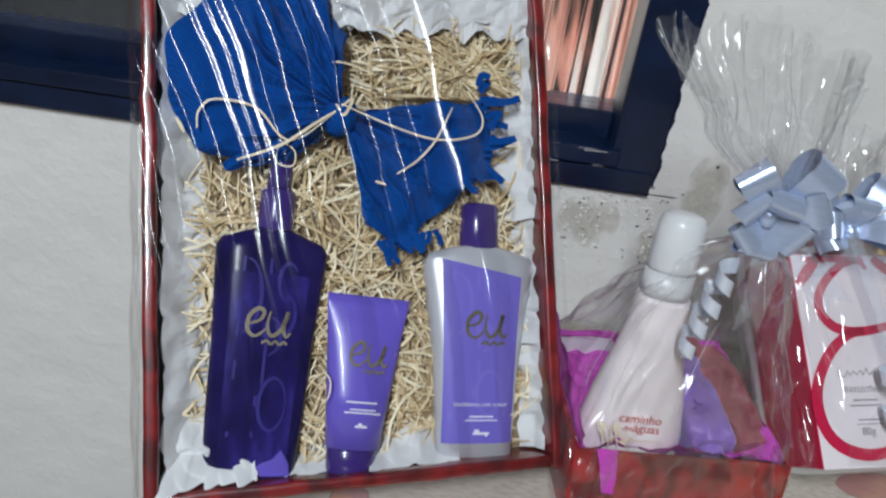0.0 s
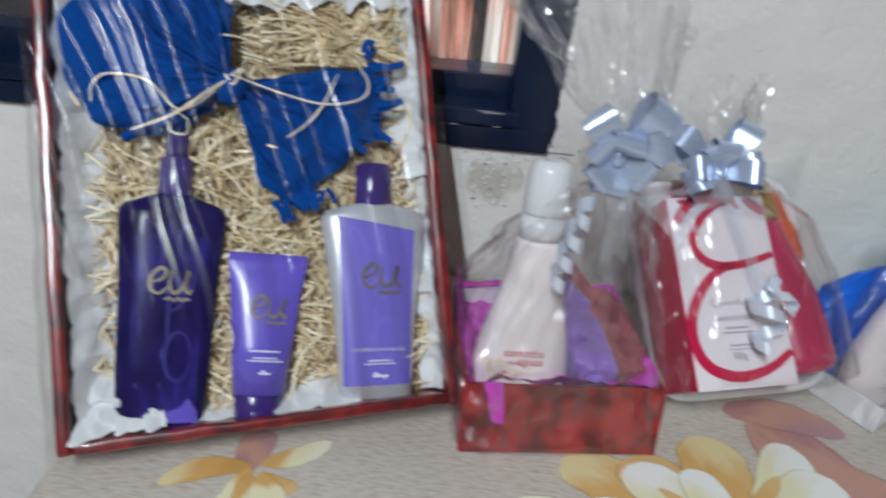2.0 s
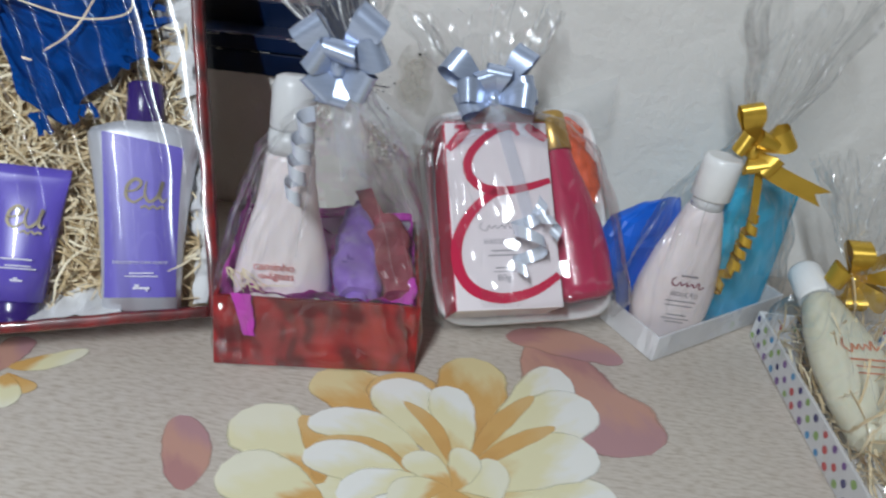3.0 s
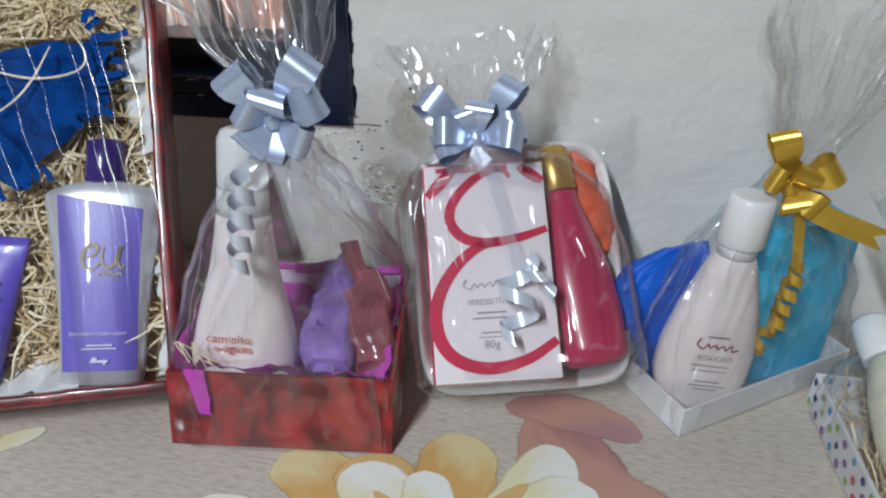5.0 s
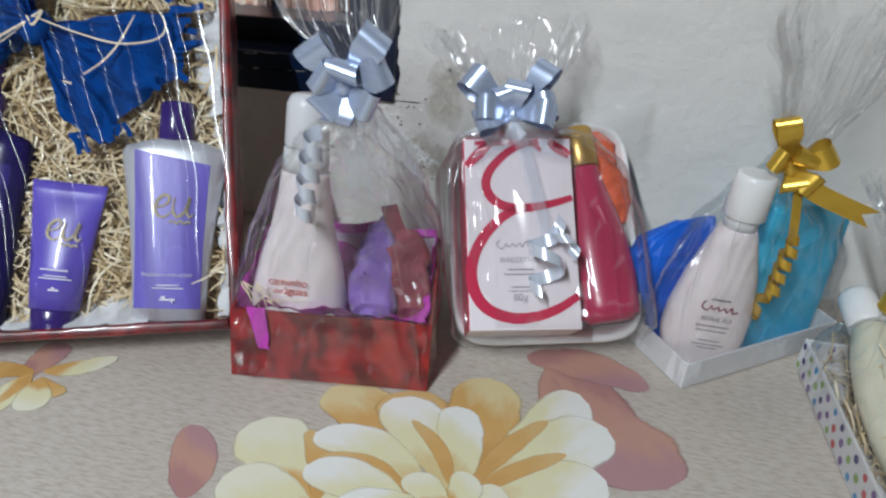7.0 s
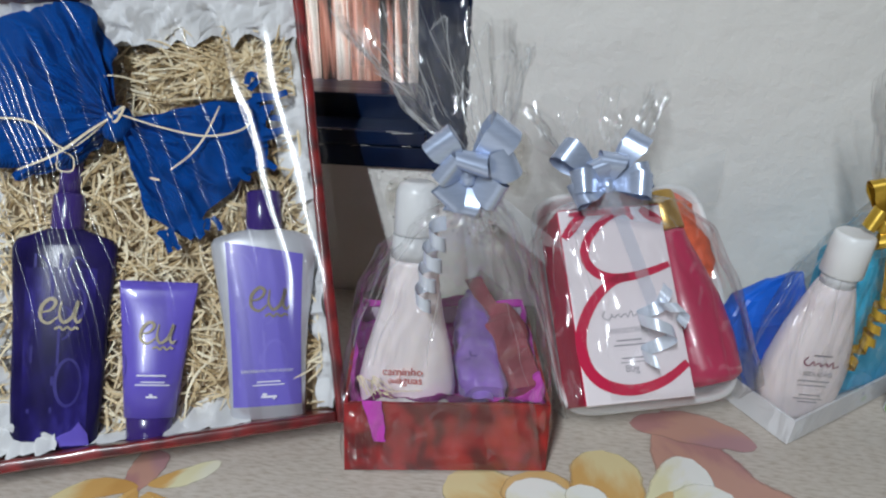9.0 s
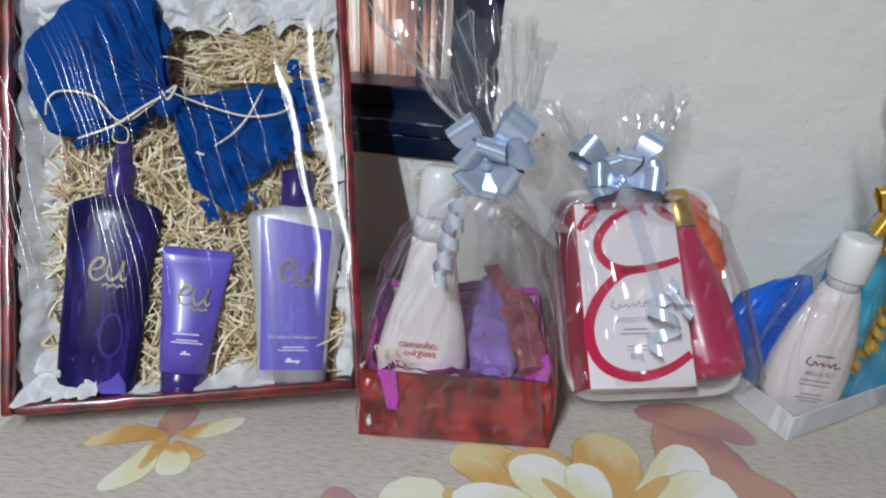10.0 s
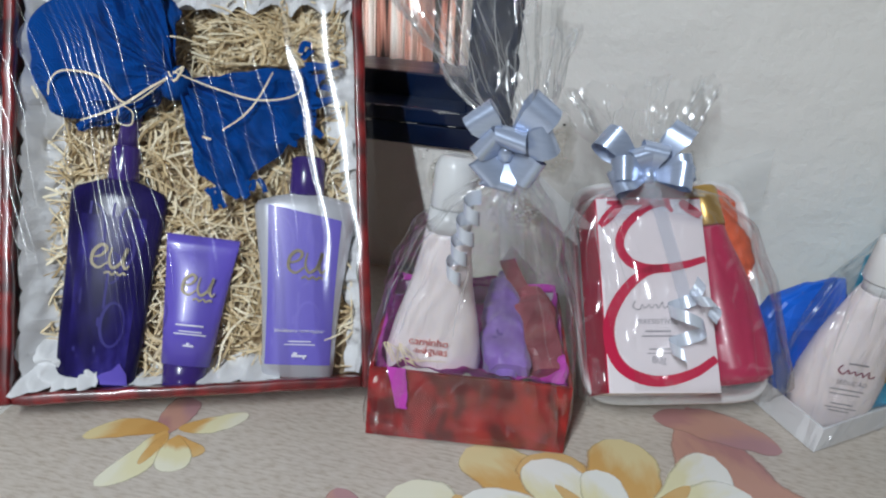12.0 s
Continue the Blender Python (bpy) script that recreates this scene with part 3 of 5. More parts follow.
def table():
    t = thing("table", pose(0, 0, 0), "wooden table under a printed oilcloth", "table")
    S = lambda x: x / K
    part("tabletop", block("tabletop", TX0 + 0.004, TX1 - 0.004, TY0 + 0.004, TY1 - 0.002, S(0.72), S(0.747), 0.002), M_WOOD, t)
    for x in (TX0 + 0.03, TX1 - 0.08):
        for y in (TY0 + 0.03, TY1 - 0.08):
            part("leg", block("leg", x, x + 0.05, y, y + 0.05, 0, S(0.72), 0.003), M_WOOD, t)
    cloth = thing("tablecloth", pose(0, 0, TOP), "beige oilcloth printed with yellow and orange flowers on the table", "tablecloth")

    def sheet(u, v):
        # the top face runs over the edges and hangs down all round
        d = 0.10
        x = TX0 - d + (TX1 - TX0 + 2 * d) * u
        y = TY0 - d + (TY1 - TY0 + d) * v
        over = max(TX0 - x, x - TX1, TY0 - y, 0)
        xx, yy = min(max(x, TX0), TX1), max(y, TY0)
        flare = 0.08 * over
        return (xx - flare * (x < TX0) + flare * (x > TX1), yy - flare * (y < TY0), -over + 0.0)
    part("cloth", grid("cloth", 110, 80, sheet), M_CLOTH, cloth)

    # printed petals: each a thin inked shape from its root outwards
    cream, white, amber = (0.73, 0.68, 0.44), (0.80, 0.79, 0.75), (0.62, 0.36, 0.12)
    inks = {
        "yellow": petal_ink("yellow_petal_ink", amber, cream, (0.76, 0.73, 0.58)),
        "white": petal_ink("white_petal_ink", (0.66, 0.52, 0.26), cream, white),
        "orange": petal_ink("orange_petal_ink", (0.56, 0.30, 0.09), amber, (0.70, 0.58, 0.32), 0.2),
        "amber": petal_ink("amber_shade_ink", (0.58, 0.32, 0.10), amber, (0.64, 0.42, 0.18), 0.0),
        "rose": petal_ink("rose_leaf_ink", (0.42, 0.21, 0.20), (0.51, 0.28, 0.22), (0.43, 0.24, 0.25), 0.5),
    }
    count = [0]

    def petal(ink, root, tip, width, round_end=True, bend=0.0, wavy=0.05, seed=0):
        """A petal from its root to its tip, in plan units."""
        count[0] += 1
        n, m = 28, 6
        (x0, y0), (x1, y1) = root, tip
        length = math.hypot(x1 - x0, y1 - y0)
        turn = math.degrees(math.atan2(y1 - y0, x1 - x0))
        verts, uvs = [], []
        for i in range(n + 1):
            s = i / n
            shape = 1.12 * s ** 0.55 * (1 - s ** 4) ** 0.5 if round_end else 1.3 * s ** 0.6 * (1 - s) ** 0.55 * 1.25
            w = width / 2 * shape * (1 + 2 * wavy * n3(s * 6, seed, 3.1))
            for j in range(m + 1):
                q = 2 * j / m - 1
                verts.append((bend * length * math.sin(math.pi * s) + w * q, length * s, 0))
                uvs.append((j / m, s))
        faces = [(i * (m + 1) + j, i * (m + 1) + j + 1, (i + 1) * (m + 1) + j + 1, (i + 1) * (m + 1) + j) for i in range(n) for j in range(m)]
        me = mesh_of("petal", verts, faces, smooth=False)
        layer = me.uv_layers.new(name="ink")
        for loop in me.loops:
            layer.data[loop.index].uv = uvs[loop.vertex_index]
        part("petal", me, inks[ink], cloth, at=shift(x0, y0, 0.0001 + 0.000008 * count[0], 0, 0, turn - 90))
    # great flower and its leaves
    for k in range(9):
        a = math.radians(170 + 25 * k)
        petal("yellow" if k % 2 else "white", (0.236, 0.262), (0.236 + 0.092 * math.cos(a), 0.262 + 0.082 * math.sin(a)), 0.050, True, 0.05, 0.06, 40 + k)
    petal("amber", (0.214, 0.250), (0.262, 0.290), 0.046, True, 0.0, 0.08, 50)
    petal("rose", (0.290, 0.420), (0.350, 0.312), 0.088, True, 0.12, 0.10, 1)
    petal("rose", (0.266, 0.404), (0.347, 0.393), 0.044, False, -0.08, 0.12, 2)
    petal("rose", (0.106, 0.246), (0.0845, 0.2935), 0.036, False, 0.05, 0.05, 3)
    petal("orange", (0.222, 0.298), (0.150, 0.342), 0.052, True, 0.05, 0.08, 4)
    petal("amber", (0.215, 0.300), (0.198, 0.352), 0.056, True, 0.0, 0.08, 5)
    petal("orange", (0.246, 0.300), (0.245, 0.376), 0.058, True, 0.0, 0.06, 6)
    petal("white", (0.245, 0.286), (0.302, 0.376), 0.050, True, 0.06, 0.05, 7)
    petal("white", (0.246, 0.280), (0.319, 0.350), 0.056, True, -0.03, 0.05, 8)
    petal("white", (0.248, 0.272), (0.318, 0.310), 0.048, True, -0.04, 0.05, 9)
    petal("amber", (0.246, 0.290), (0.284, 0.348), 0.017, False, -0.04, 0.08, 10)
    petal("amber", (0.247, 0.284), (0.296, 0.324), 0.015, False, -0.04, 0.08, 11)
    petal("white", (0.238, 0.284), (0.190, 0.343), 0.050, True, 0.06, 0.07, 12)
    petal("white", (0.240, 0.284), (0.229, 0.346), 0.036, True, 0.03, 0.06, 13)
    petal("amber", (0.236, 0.286), (0.205, 0.328), 0.014, False, 0.10, 0.06, 14)
    petal("yellow", (0.172, 0.262), (0.116, 0.303), 0.054, True, 0.04, 0.05, 15)
    petal("yellow", (0.176, 0.246), (0.118, 0.264), 0.046, True, 0.04, 0.05, 16)
    petal("amber", (0.170, 0.262), (0.150, 0.306), 0.026, False, 0.12, 0.06, 17)
    petal("white", (0.226, 0.276), (0.154, 0.305), 0.036, True, 0.14, 0.04, 18)
    petal("amber", (0.218, 0.272), (0.162, 0.290), 0.018, False, 0.14, 0.06, 19)
    petal("white", (0.226, 0.256), (0.157, 0.281), 0.036, True, 0.10, 0.04, 20)
    petal("yellow", (0.236, 0.246), (0.262, 0.292), 0.030, True, 0.05, 0.05, 21)
    for k in range(6):
        a = math.radians(190 + 30 * k)
        petal("white", (0.238, 0.266), (0.238 + 0.060 * math.cos(a), 0.266 + 0.052 * math.sin(a)), 0.034, True, 0.06, 0.05, 60 + k)
    for k in range(5):
        a = math.radians(80 + 60 * k)
        petal("yellow", (0.237, 0.268), (0.237 + 0.034 * math.cos(a), 0.268 + 0.030 * math.sin(a)), 0.024, True, 0.1, 0.05, 70 + k)
    # small flower before the gift box
    petal("rose", (-0.030, 0.302), (-0.027, 0.338), 0.028, True, 0, 0.1, 30)
    petal("orange", (-0.026, 0.309), (-0.0716, 0.291), 0.022, False, 0.10, 0.05, 31)
    petal("yellow", (-0.027, 0.308), (-0.0430, 0.2605), 0.027, False, -0.10, 0.05, 32)
    petal("amber", (-0.026, 0.306), (-0.0290, 0.280), 0.009, False, 0.0, 0.05, 33)
    petal("amber", (-0.020, 0.306), (0.0015, 0.2965), 0.015, True, 0.10, 0.05, 34)
    petal("yellow", (-0.020, 0.305), (-0.0085, 0.2800), 0.027, True, 0, 0.04, 35)
    petal("yellow", (-0.022, 0.311), (0.0135, 0.3335), 0.020, False, 0.06, 0.05, 36)


# ---- the large gift box ----
BW, BH, BD = 0.218, 0.280, 0.030
BOX = pose(-0.1433, 0.3428, 0.7685, -34.4, -1.4, 19.2)


def in_box(x, y, z, ry=0, rx=0, rz=0):
    return BOX @ shift(x, y, z, rx, ry, rz)


def front_y(rings, power, x, z):
    """Depth of a lofted bottle's front face at (x, z)."""
    for (z0, a0, b0, *_), (z1, a1, b1, *_) in zip(rings, rings[1:]):
        if z0 <= z <= z1:
            t = (z - z0) / max(z1 - z0, 1e-9)
            a, b = a0 + (a1 - a0) * t, b0 + (b1 - b0) * t
            return -b * max(0.0, 1 - min(1, abs(x) / a) ** power) ** (1 / power)
    return 0


def wrap_label(name, rings, power, z0, z1, edge, material, parent, lift=0.0003, slope=0.0, shift_x=0.0):
    """A film that follows the bottle's front between z0 and z1; edge(v) is its half width."""
    def fn(u, v):
        z = z0 + (z1 - z0) * v
        x = shift_x + edge(v) * (2 * u - 1)
        z += slope * (2 * u - 1) * v
        return (x, front_y(rings, power, x, z) - lift, z)
    return part(name, grid(name, 20, 24, fn), material, parent)


def swash(parent, at, size, material):
    """The gold word mark as two plain looped strokes with a short bar."""
    e = bezier([(-0.50, 0, -0.02), (-0.22, 0, 0.06), (-0.10, 0, 0.26), (-0.24, 0, 0.36), (-0.44, 0, 0.16), (-0.46, 0, -0.16), (-0.26, 0, -0.30), (-0.02, 0, -0.12)], 8)
    u = bezier([(0.04, 0, 0.30), (0.00, 0, -0.06), (0.12, 0, -0.28), (0.34, 0, -0.10), (0.46, 0, 0.30), (0.38, 0, -0.08), (0.46, 0, -0.28), (0.56, 0, -0.18)], 8)
    k = size
    pieces = [band("m", [Vector(p) * k for p in e], 0.050 * k, taper=0.6), band("m", [Vector(p) * k for p in u], 0.050 * k, taper=0.6)]
    t = bezier([(-0.10, 0, -0.46), (0.02, 0, -0.40), (0.12, 0, -0.48), (0.22, 0, -0.40), (0.32, 0, -0.48), (0.42, 0, -0.41), (0.50, 0, -0.47)], 6)
    pieces.append(band("m", [Vector(p) * k for p in t], 0.030 * k))
    return part("logo", mesh_of("logo", *gather(pieces), smooth=False), material, parent, at=at)


def ghost_strokes(parent, rings, power, x0, z0, w, h, material):
    """Large faint ornamental strokes printed on a label, following the bottle's front."""
    pieces = []
    for x, z0, z1 in ((-0.42, 0.55, 0.98), (-0.02, 0.55, 0.98), (-0.40, 0.02, 0.42), (0.02, 0.30, 0.66), (-0.05, 0.02, 0.24)):
        pieces.append(band("g", [(x * w, 0, z0 * h), (x * w, 0, z1 * h)], 0.022 * w))
    for x, z, rx, rz, a0, a1 in ((-0.38, 0.77, 0.26, 0.2, -1.5, 1.5), (0.26, 0.86, 0.14, 0.10, 0.6, 4.4), (0.26, 0.68, 0.15, 0.10, -2.6, 1.5), (0.20, 0.20, 0.2, 0.14, 0, 6.28), (0.05, 0.56, 0.18, 0.10, -1.5, 1.5)):
        pts = [(x * w + rx * w * math.cos(a0 + (a1 - a0) * i / 20), 0, z * h + rz * h * math.sin(a0 + (a1 - a0) * i / 20)) for i in range(21)]
        pieces.append(band("g", pts, 0.028 * w, taper=0.6))
    verts, faces = gather(pieces)
    verts = [(v[0] + x0, front_y(rings, power, v[0] + x0, v[2] + z0) - 0.00036, v[2] + z0) for v in verts]
    return part("ornament", mesh_of("ornament", verts, faces, smooth=False), material, parent)


def gift_box():
    box = thing("gift_box", BOX, "open gift box covered in red rose-printed paper, leaning on the wall", "box")
    t = 0.007
    m_kraft = pbr("kraft_liner", (0.33, 0.235, 0.135), 0.8, var=0.2, scale=20)
    part("back_panel", block("back_panel", t, BW - t, BD - 0.003, BD, t, BH - t), m_kraft, box, "brown card liner")
    for nm, x0, x1, z0, z1 in (("side_wall", 0, t, 0, BH), ("side_wall", BW - t, BW, 0, BH), ("bottom_wall", t, BW - t, 0, t), ("top_wall", t, BW - t, BH - t, BH)):
        me = block(nm, x0, x1, 0, BD, z0, z1, 0.0022, 3)
        bm = bmesh.new()
        bm.from_mesh(me)
        bmesh.ops.subdivide_edges(bm, edges=[e for e in bm.edges if e.calc_length() > 0.05], cuts=24)
        for v in bm.verts:
            d = n3(v.co.x, v.co.y, v.co.z, 60) * 0.0011
            v.co += Vector((d, -abs(d) * 0.8, d))
        bm.to_mesh(me)
        bm.free()
        me.shade_smooth()
        part(nm, me, M_WINE, box)


def box_tissue():
    tis = thing("tissue_paper", BOX, "crumpled white tissue paper lining the gift box", "tissue paper")

    def sheet(name, x0, x1, z0, z1, y_in, y_out, side, seed, amp=0.004):
        def fn(u, v):
            x, z = x0 + (x1 - x0) * u, z0 + (z1 - z0) * v
            lift = {"l": 1 - u, "r": u, "t": v, "b": 1 - v}[side]
            rag = {"l": u, "r": 1 - u, "t": 1 - v, "b": v}[side]
            w = (0.5 - 2.2 * abs(n3(x, z, seed, 48))) * amp + (0.3 - 1.6 * abs(n3(x, z, seed + 9, 120))) * amp * 0.55
            cut = rag * 0.010 * n3(x, z, seed + 4, 90)
            ox, oz = (cut if side in "lr" else 0), (cut if side in "tb" else 0)
            return (x + ox + w * 0.6, y_in + (y_out - y_in) * lift ** 1.6 + w, z + oz + w * 0.5)
        part("sheet", grid(name, 40, 40, fn, False), M_TISSUE, tis)
    sheet("sheet", 0.008, 0.032, 0.010, 0.150, 0.026, 0.006, "l", 1)
    sheet("sheet", 0.008, 0.030, 0.130, 0.274, 0.026, 0.007, "l", 2)
    sheet("sheet", 0.202, 0.211, 0.010, 0.160, 0.026, 0.010, "r", 3)
    sheet("sheet", 0.194, 0.211, 0.140, 0.274, 0.024, 0.007, "r", 4)
    sheet("sheet", 0.010, 0.110, 0.250, 0.276, 0.016, 0.003, "t", 5)
    sheet("sheet", 0.092, 0.211, 0.246, 0.277, 0.010, 0.001, "t", 6)
    sheet("sheet", 0.008, 0.052, 0.008, 0.042, 0.022, 0.004, "b", 7, 0.006)
    sheet("sheet", 0.110, 0.160, 0.007, 0.024, 0.026, 0.008, "b", 8, 0.004)
    sheet("sheet", 0.050, 0.120, 0.007, 0.018, 0.026, 0.012, "b", 9, 0.003)


def strands(name, where, count, rng, material, parent_m, length=(0.018, 0.062), half=(0.00028, 0.00085), near=0.0, inside=None, label="", thing_name="straw_filling"):
    pieces = []
    for _ in range(count):
        x, y, z = where(rng)
        if n3(x, z, 2.5, 34) < -0.08 and rng.random() < 0.7:
            continue
        a, curl, l, h = rng.uniform(0, 6.283), rng.gauss(0, 1.15), rng.uniform(*length), rng.uniform(*half)
        tilt, roll, twist = rng.gauss(0, 0.20), rng.gauss(0, 0.6), rng.gauss(0, 1.1)
        pts, wides = [], []
        n = 12
        px, pz, py = x, z, y
        for i in range(n):
            pts.append((px, py, pz))
            turn = roll + twist * i / n
            wides.append(Vector((-math.sin(a) * math.cos(turn), math.sin(turn), math.cos(a) * math.cos(turn))) * h)
            px += l / n * math.cos(a)
            pz += l / n * math.sin(a)
            if inside:
                px, pz = min(max(px, inside[0]), inside[1]), min(max(pz, inside[2]), inside[3])
            py = max(near, py + l / n * tilt * math.cos(3.1 * i / n + curl))
            a += curl / n + rng.gauss(0, 0.10)
        pieces.append(strip(pts, wides))
    return tagged(part(thing_name, mesh_of(name, *gather(pieces), smooth=False), material, at=parent_m), label, "straw", kind="stuff")


def raffia(name, parent_m, ctrl, half, label="pale raffia strand lying over the scarf"):
    v, f = band(name, bezier(ctrl, 10), half * 0.50, taper=0.4)
    return tagged(part("raffia_strand", mesh_of(name, v, f, smooth=False), M_RAFFIA, at=parent_m), label, "raffia", group="raffia strands")


def scarf():
    s = thing("scarf", BOX, "folded royal-blue knitted scarf with fringed ends, tied with raffia", "scarf")
    kx, kz = 0.099, 0.199

    def fan(name, a0, a1, reach, folds, depth, seed, base=0.011):
        """Cloth gathered at the tie and spreading between two directions."""
        def fn(u, v):
            a = a0 + (a1 - a0) * u
            r = reach(u) * (0.03 + 0.97 * v)
            ph = u * folds * math.pi + 1.4 * n3(u * 3, v * 2, seed)
            ripple = (1 - 2 * abs(math.sin(ph)) ** 0.6) * (0.25 + 0.75 * v)
            bulge = math.sin(math.pi * min(1, 0.12 + 0.88 * u)) ** 0.5
            edge = (1 - v ** 6)
            y = base - depth * (0.45 + 0.55 * bulge) * edge * (0.55 + 0.45 * v) - 0.0040 * ripple * edge + 0.0046 * n3(u * 6, v * 5, seed + 2) + 0.0022 * n3(u * 17, v * 9, seed + 3)
            wob = 0.07 * n3(u * 5, v * 4, seed + 5)
            r *= 1 + 0.07 * v * n3(u * 7, 0.3, seed + 6)
            return (kx + r * math.cos(a + wob), y, kz + r * math.sin(a + wob))
        part(name, grid(name, 120, 40, fn), M_SCARF, s)

    def lerp(vals, u):
        p = u * (len(vals) - 1)
        i = min(int(p), len(vals) - 2)
        t = p - i
        t = t * t * (3 - 2 * t)
        return vals[i] * (1 - t) + vals[i + 1] * t
    r = math.radians
    fan("upper_fold", r(86), r(212), lambda u: lerp((0.046, 0.076, 0.086, 0.092, 0.095, 0.090, 0.078, 0.052), u), 5.5, 0.013, 1)
    fan("over_fold", r(96), r(150), lambda u: lerp((0.070, 0.088, 0.076, 0.080, 0.062), u), 2.5, 0.013, 13, 0.0075)
    fan("lower_fold", r(-78), r(8), lambda u: lerp((0.062, 0.086, 0.075, 0.078, 0.088, 0.090, 0.084), u), 4.5, 0.011, 7, 0.012)
    fan("upper_end", r(205), r(232), lambda u: lerp((0.070, 0.045, 0.022), u), 1.5, 0.008, 4, 0.013)
    # knot of cloth at the tie
    part("knot", loft("knot", [(-0.011, 0.003, 0.003), (-0.007, 0.008, 0.007), (0, 0.010, 0.009), (0.007, 0.008, 0.007), (0.011, 0.003, 0.003)], 20), M_SCARF, s, at=shift(kx, 0.008, kz - 0.003, 0, 25, 0))
    rng = random.Random(4)
    pieces = []
    for k in range(17):
        u = k / 16
        a = r(-28 + 40 * u)
        r0, l = lerp((0.076, 0.080, 0.086, 0.082, 0.080), u), rng.uniform(0.008, 0.022)
        p = Vector((kx + r0 * math.cos(a), 0.005 + rng.uniform(-0.002, 0.003), kz + r0 * math.sin(a)))
        b = rng.gauss(a + 0.5 * (u - 0.3), 0.35)
        q = p + Vector((l * math.cos(b), rng.uniform(-0.002, 0.002), l * math.sin(b)))
        mid = (p + q) / 2 + Vector((rng.gauss(0, 0.0015), 0, rng.gauss(0, 0.0015)))
        pieces.append(band("f", bezier([p, mid, q], 5), 0.0020))
    for k in range(12):
        u = k / 11
        p = Vector((0.117 + 0.032 * u, 0.006, 0.128 + 0.006 * u))
        q = p + Vector((rng.gauss(0.003, 0.003), rng.uniform(-0.002, 0.002), -rng.uniform(0.008, 0.018) * (1 - 0.5 * u)))
        pieces.append(band("f", bezier([p, (p + q) / 2 + Vector((rng.gauss(0, 0.0012), 0, 0)), q], 5), 0.0016))
    tagged(part("fringe", mesh_of("fringe", *gather(pieces), smooth=False), M_SCARF, s), kind="stuff")


def pump_bottle():
    b = thing("pump_bottle", in_box(0.0475, 0.020, 0.007, 7.2), "dark violet see-through plastic spray bottle standing in the gift box", "bottle")
    rings = [(0, 0.020, 0.007), (0.002, 0.0232, 0.0095), (0.03, 0.0248, 0.0105), (0.075, 0.0262, 0.0108), (0.110, 0.0288, 0.0108), (0.119, 0.0292, 0.0102), (0.1235, 0.0268, 0.0092), (0.127, 0.018, 0.008), (0.130, 0.0098, 0.0075)]
    part("body", loft("body", rings, 56, 3.2), M_DEEP, b)
    part("collar", loft("collar", [(0.129, 0.0092, 0.0085), (0.130, 0.0098, 0.009), (0.150, 0.0094, 0.0088), (0.1515, 0.0085, 0.008)], 32), M_DEEPCAP, b)
    part("nozzle", loft("nozzle", [(0.151, 0.0070, 0.0068), (0.166, 0.0062, 0.006), (0.168, 0.0075, 0.0065), (0.176, 0.0070, 0.006), (0.178, 0.005, 0.0045)], 28), M_DEEPCAP, b)
    label = wrap_label("label", rings, 3.2, 0.006, 0.106, lambda v: 0.0170 + 0.0025 * v, M_VLABEL, b, shift_x=0.001)
    ghost_strokes(label, rings, 3.2, 0.001, 0.008, 0.034, 0.096, M_VGHOST)
    swash(label, shift(0.0015, -0.0116, 0.080), 0.0215, M_GOLDINK)
    # flat lilac shard on the front: refracted light put in as colour
    part("base_light_shard", mesh_of("base_light_shard", [(0.003, -0.0114, 0.003), (0.0205, -0.0086, 0.003), (0.0195, -0.0089, 0.0095), (0.0150, -0.0107, 0.0165), (0.0112, -0.0113, 0.0118), (0.0060, -0.0115, 0.0098), (0.0020, -0.0115, 0.0070)], [(0, 1, 2, 3, 4, 5, 6)], False), M_LILAC, b, "bright lilac shard painted as light refracted in the base")


def cream_tube():
    b = thing("cream_tube", in_box(0.0995, 0.0165, 0.0035, 8.5) @ Matrix.Diagonal((0.97, 1, 0.96, 1)), "lilac squeeze tube standing on its dark violet cap", "tube")
    part("cap", loft("cap", [(0, 0.0120, 0.008), (0.001, 0.0130, 0.009), (0.0145, 0.0140, 0.0096), (0.0155, 0.0136, 0.009)], 40), M_DEEPCAP, b)
    rings = [(0.0155, 0.0150, 0.0098), (0.045, 0.0178, 0.0090), (0.075, 0.0208, 0.0055), (0.088, 0.0222, 0.0025), (0.0935, 0.0230, 0.0010), (0.1000, 0.0234, 0.0008)]
    body = part("body", loft("body", rings, 48, 2.3), M_LILAC, b)
    swash(body, shift(0.002, -0.0072, 0.067, -6), 0.0200, M_GOLDINK)
    bars("small_print", [(0.001, 0.0415, 0.017, 0.0010), (0.002, 0.0375, 0.014, 0.0008), (0.002, 0.0358, 0.020, 0.0008)], M_WHITEINK, body, shift(0, -0.0104, 0))
    bars("maker_mark", [(0.002, 0.0285, 0.0065, 0.0012), (0.0015, 0.0296, 0.0020, 0.0016)], M_WHITEINK, body, shift(0, -0.0106, 0))


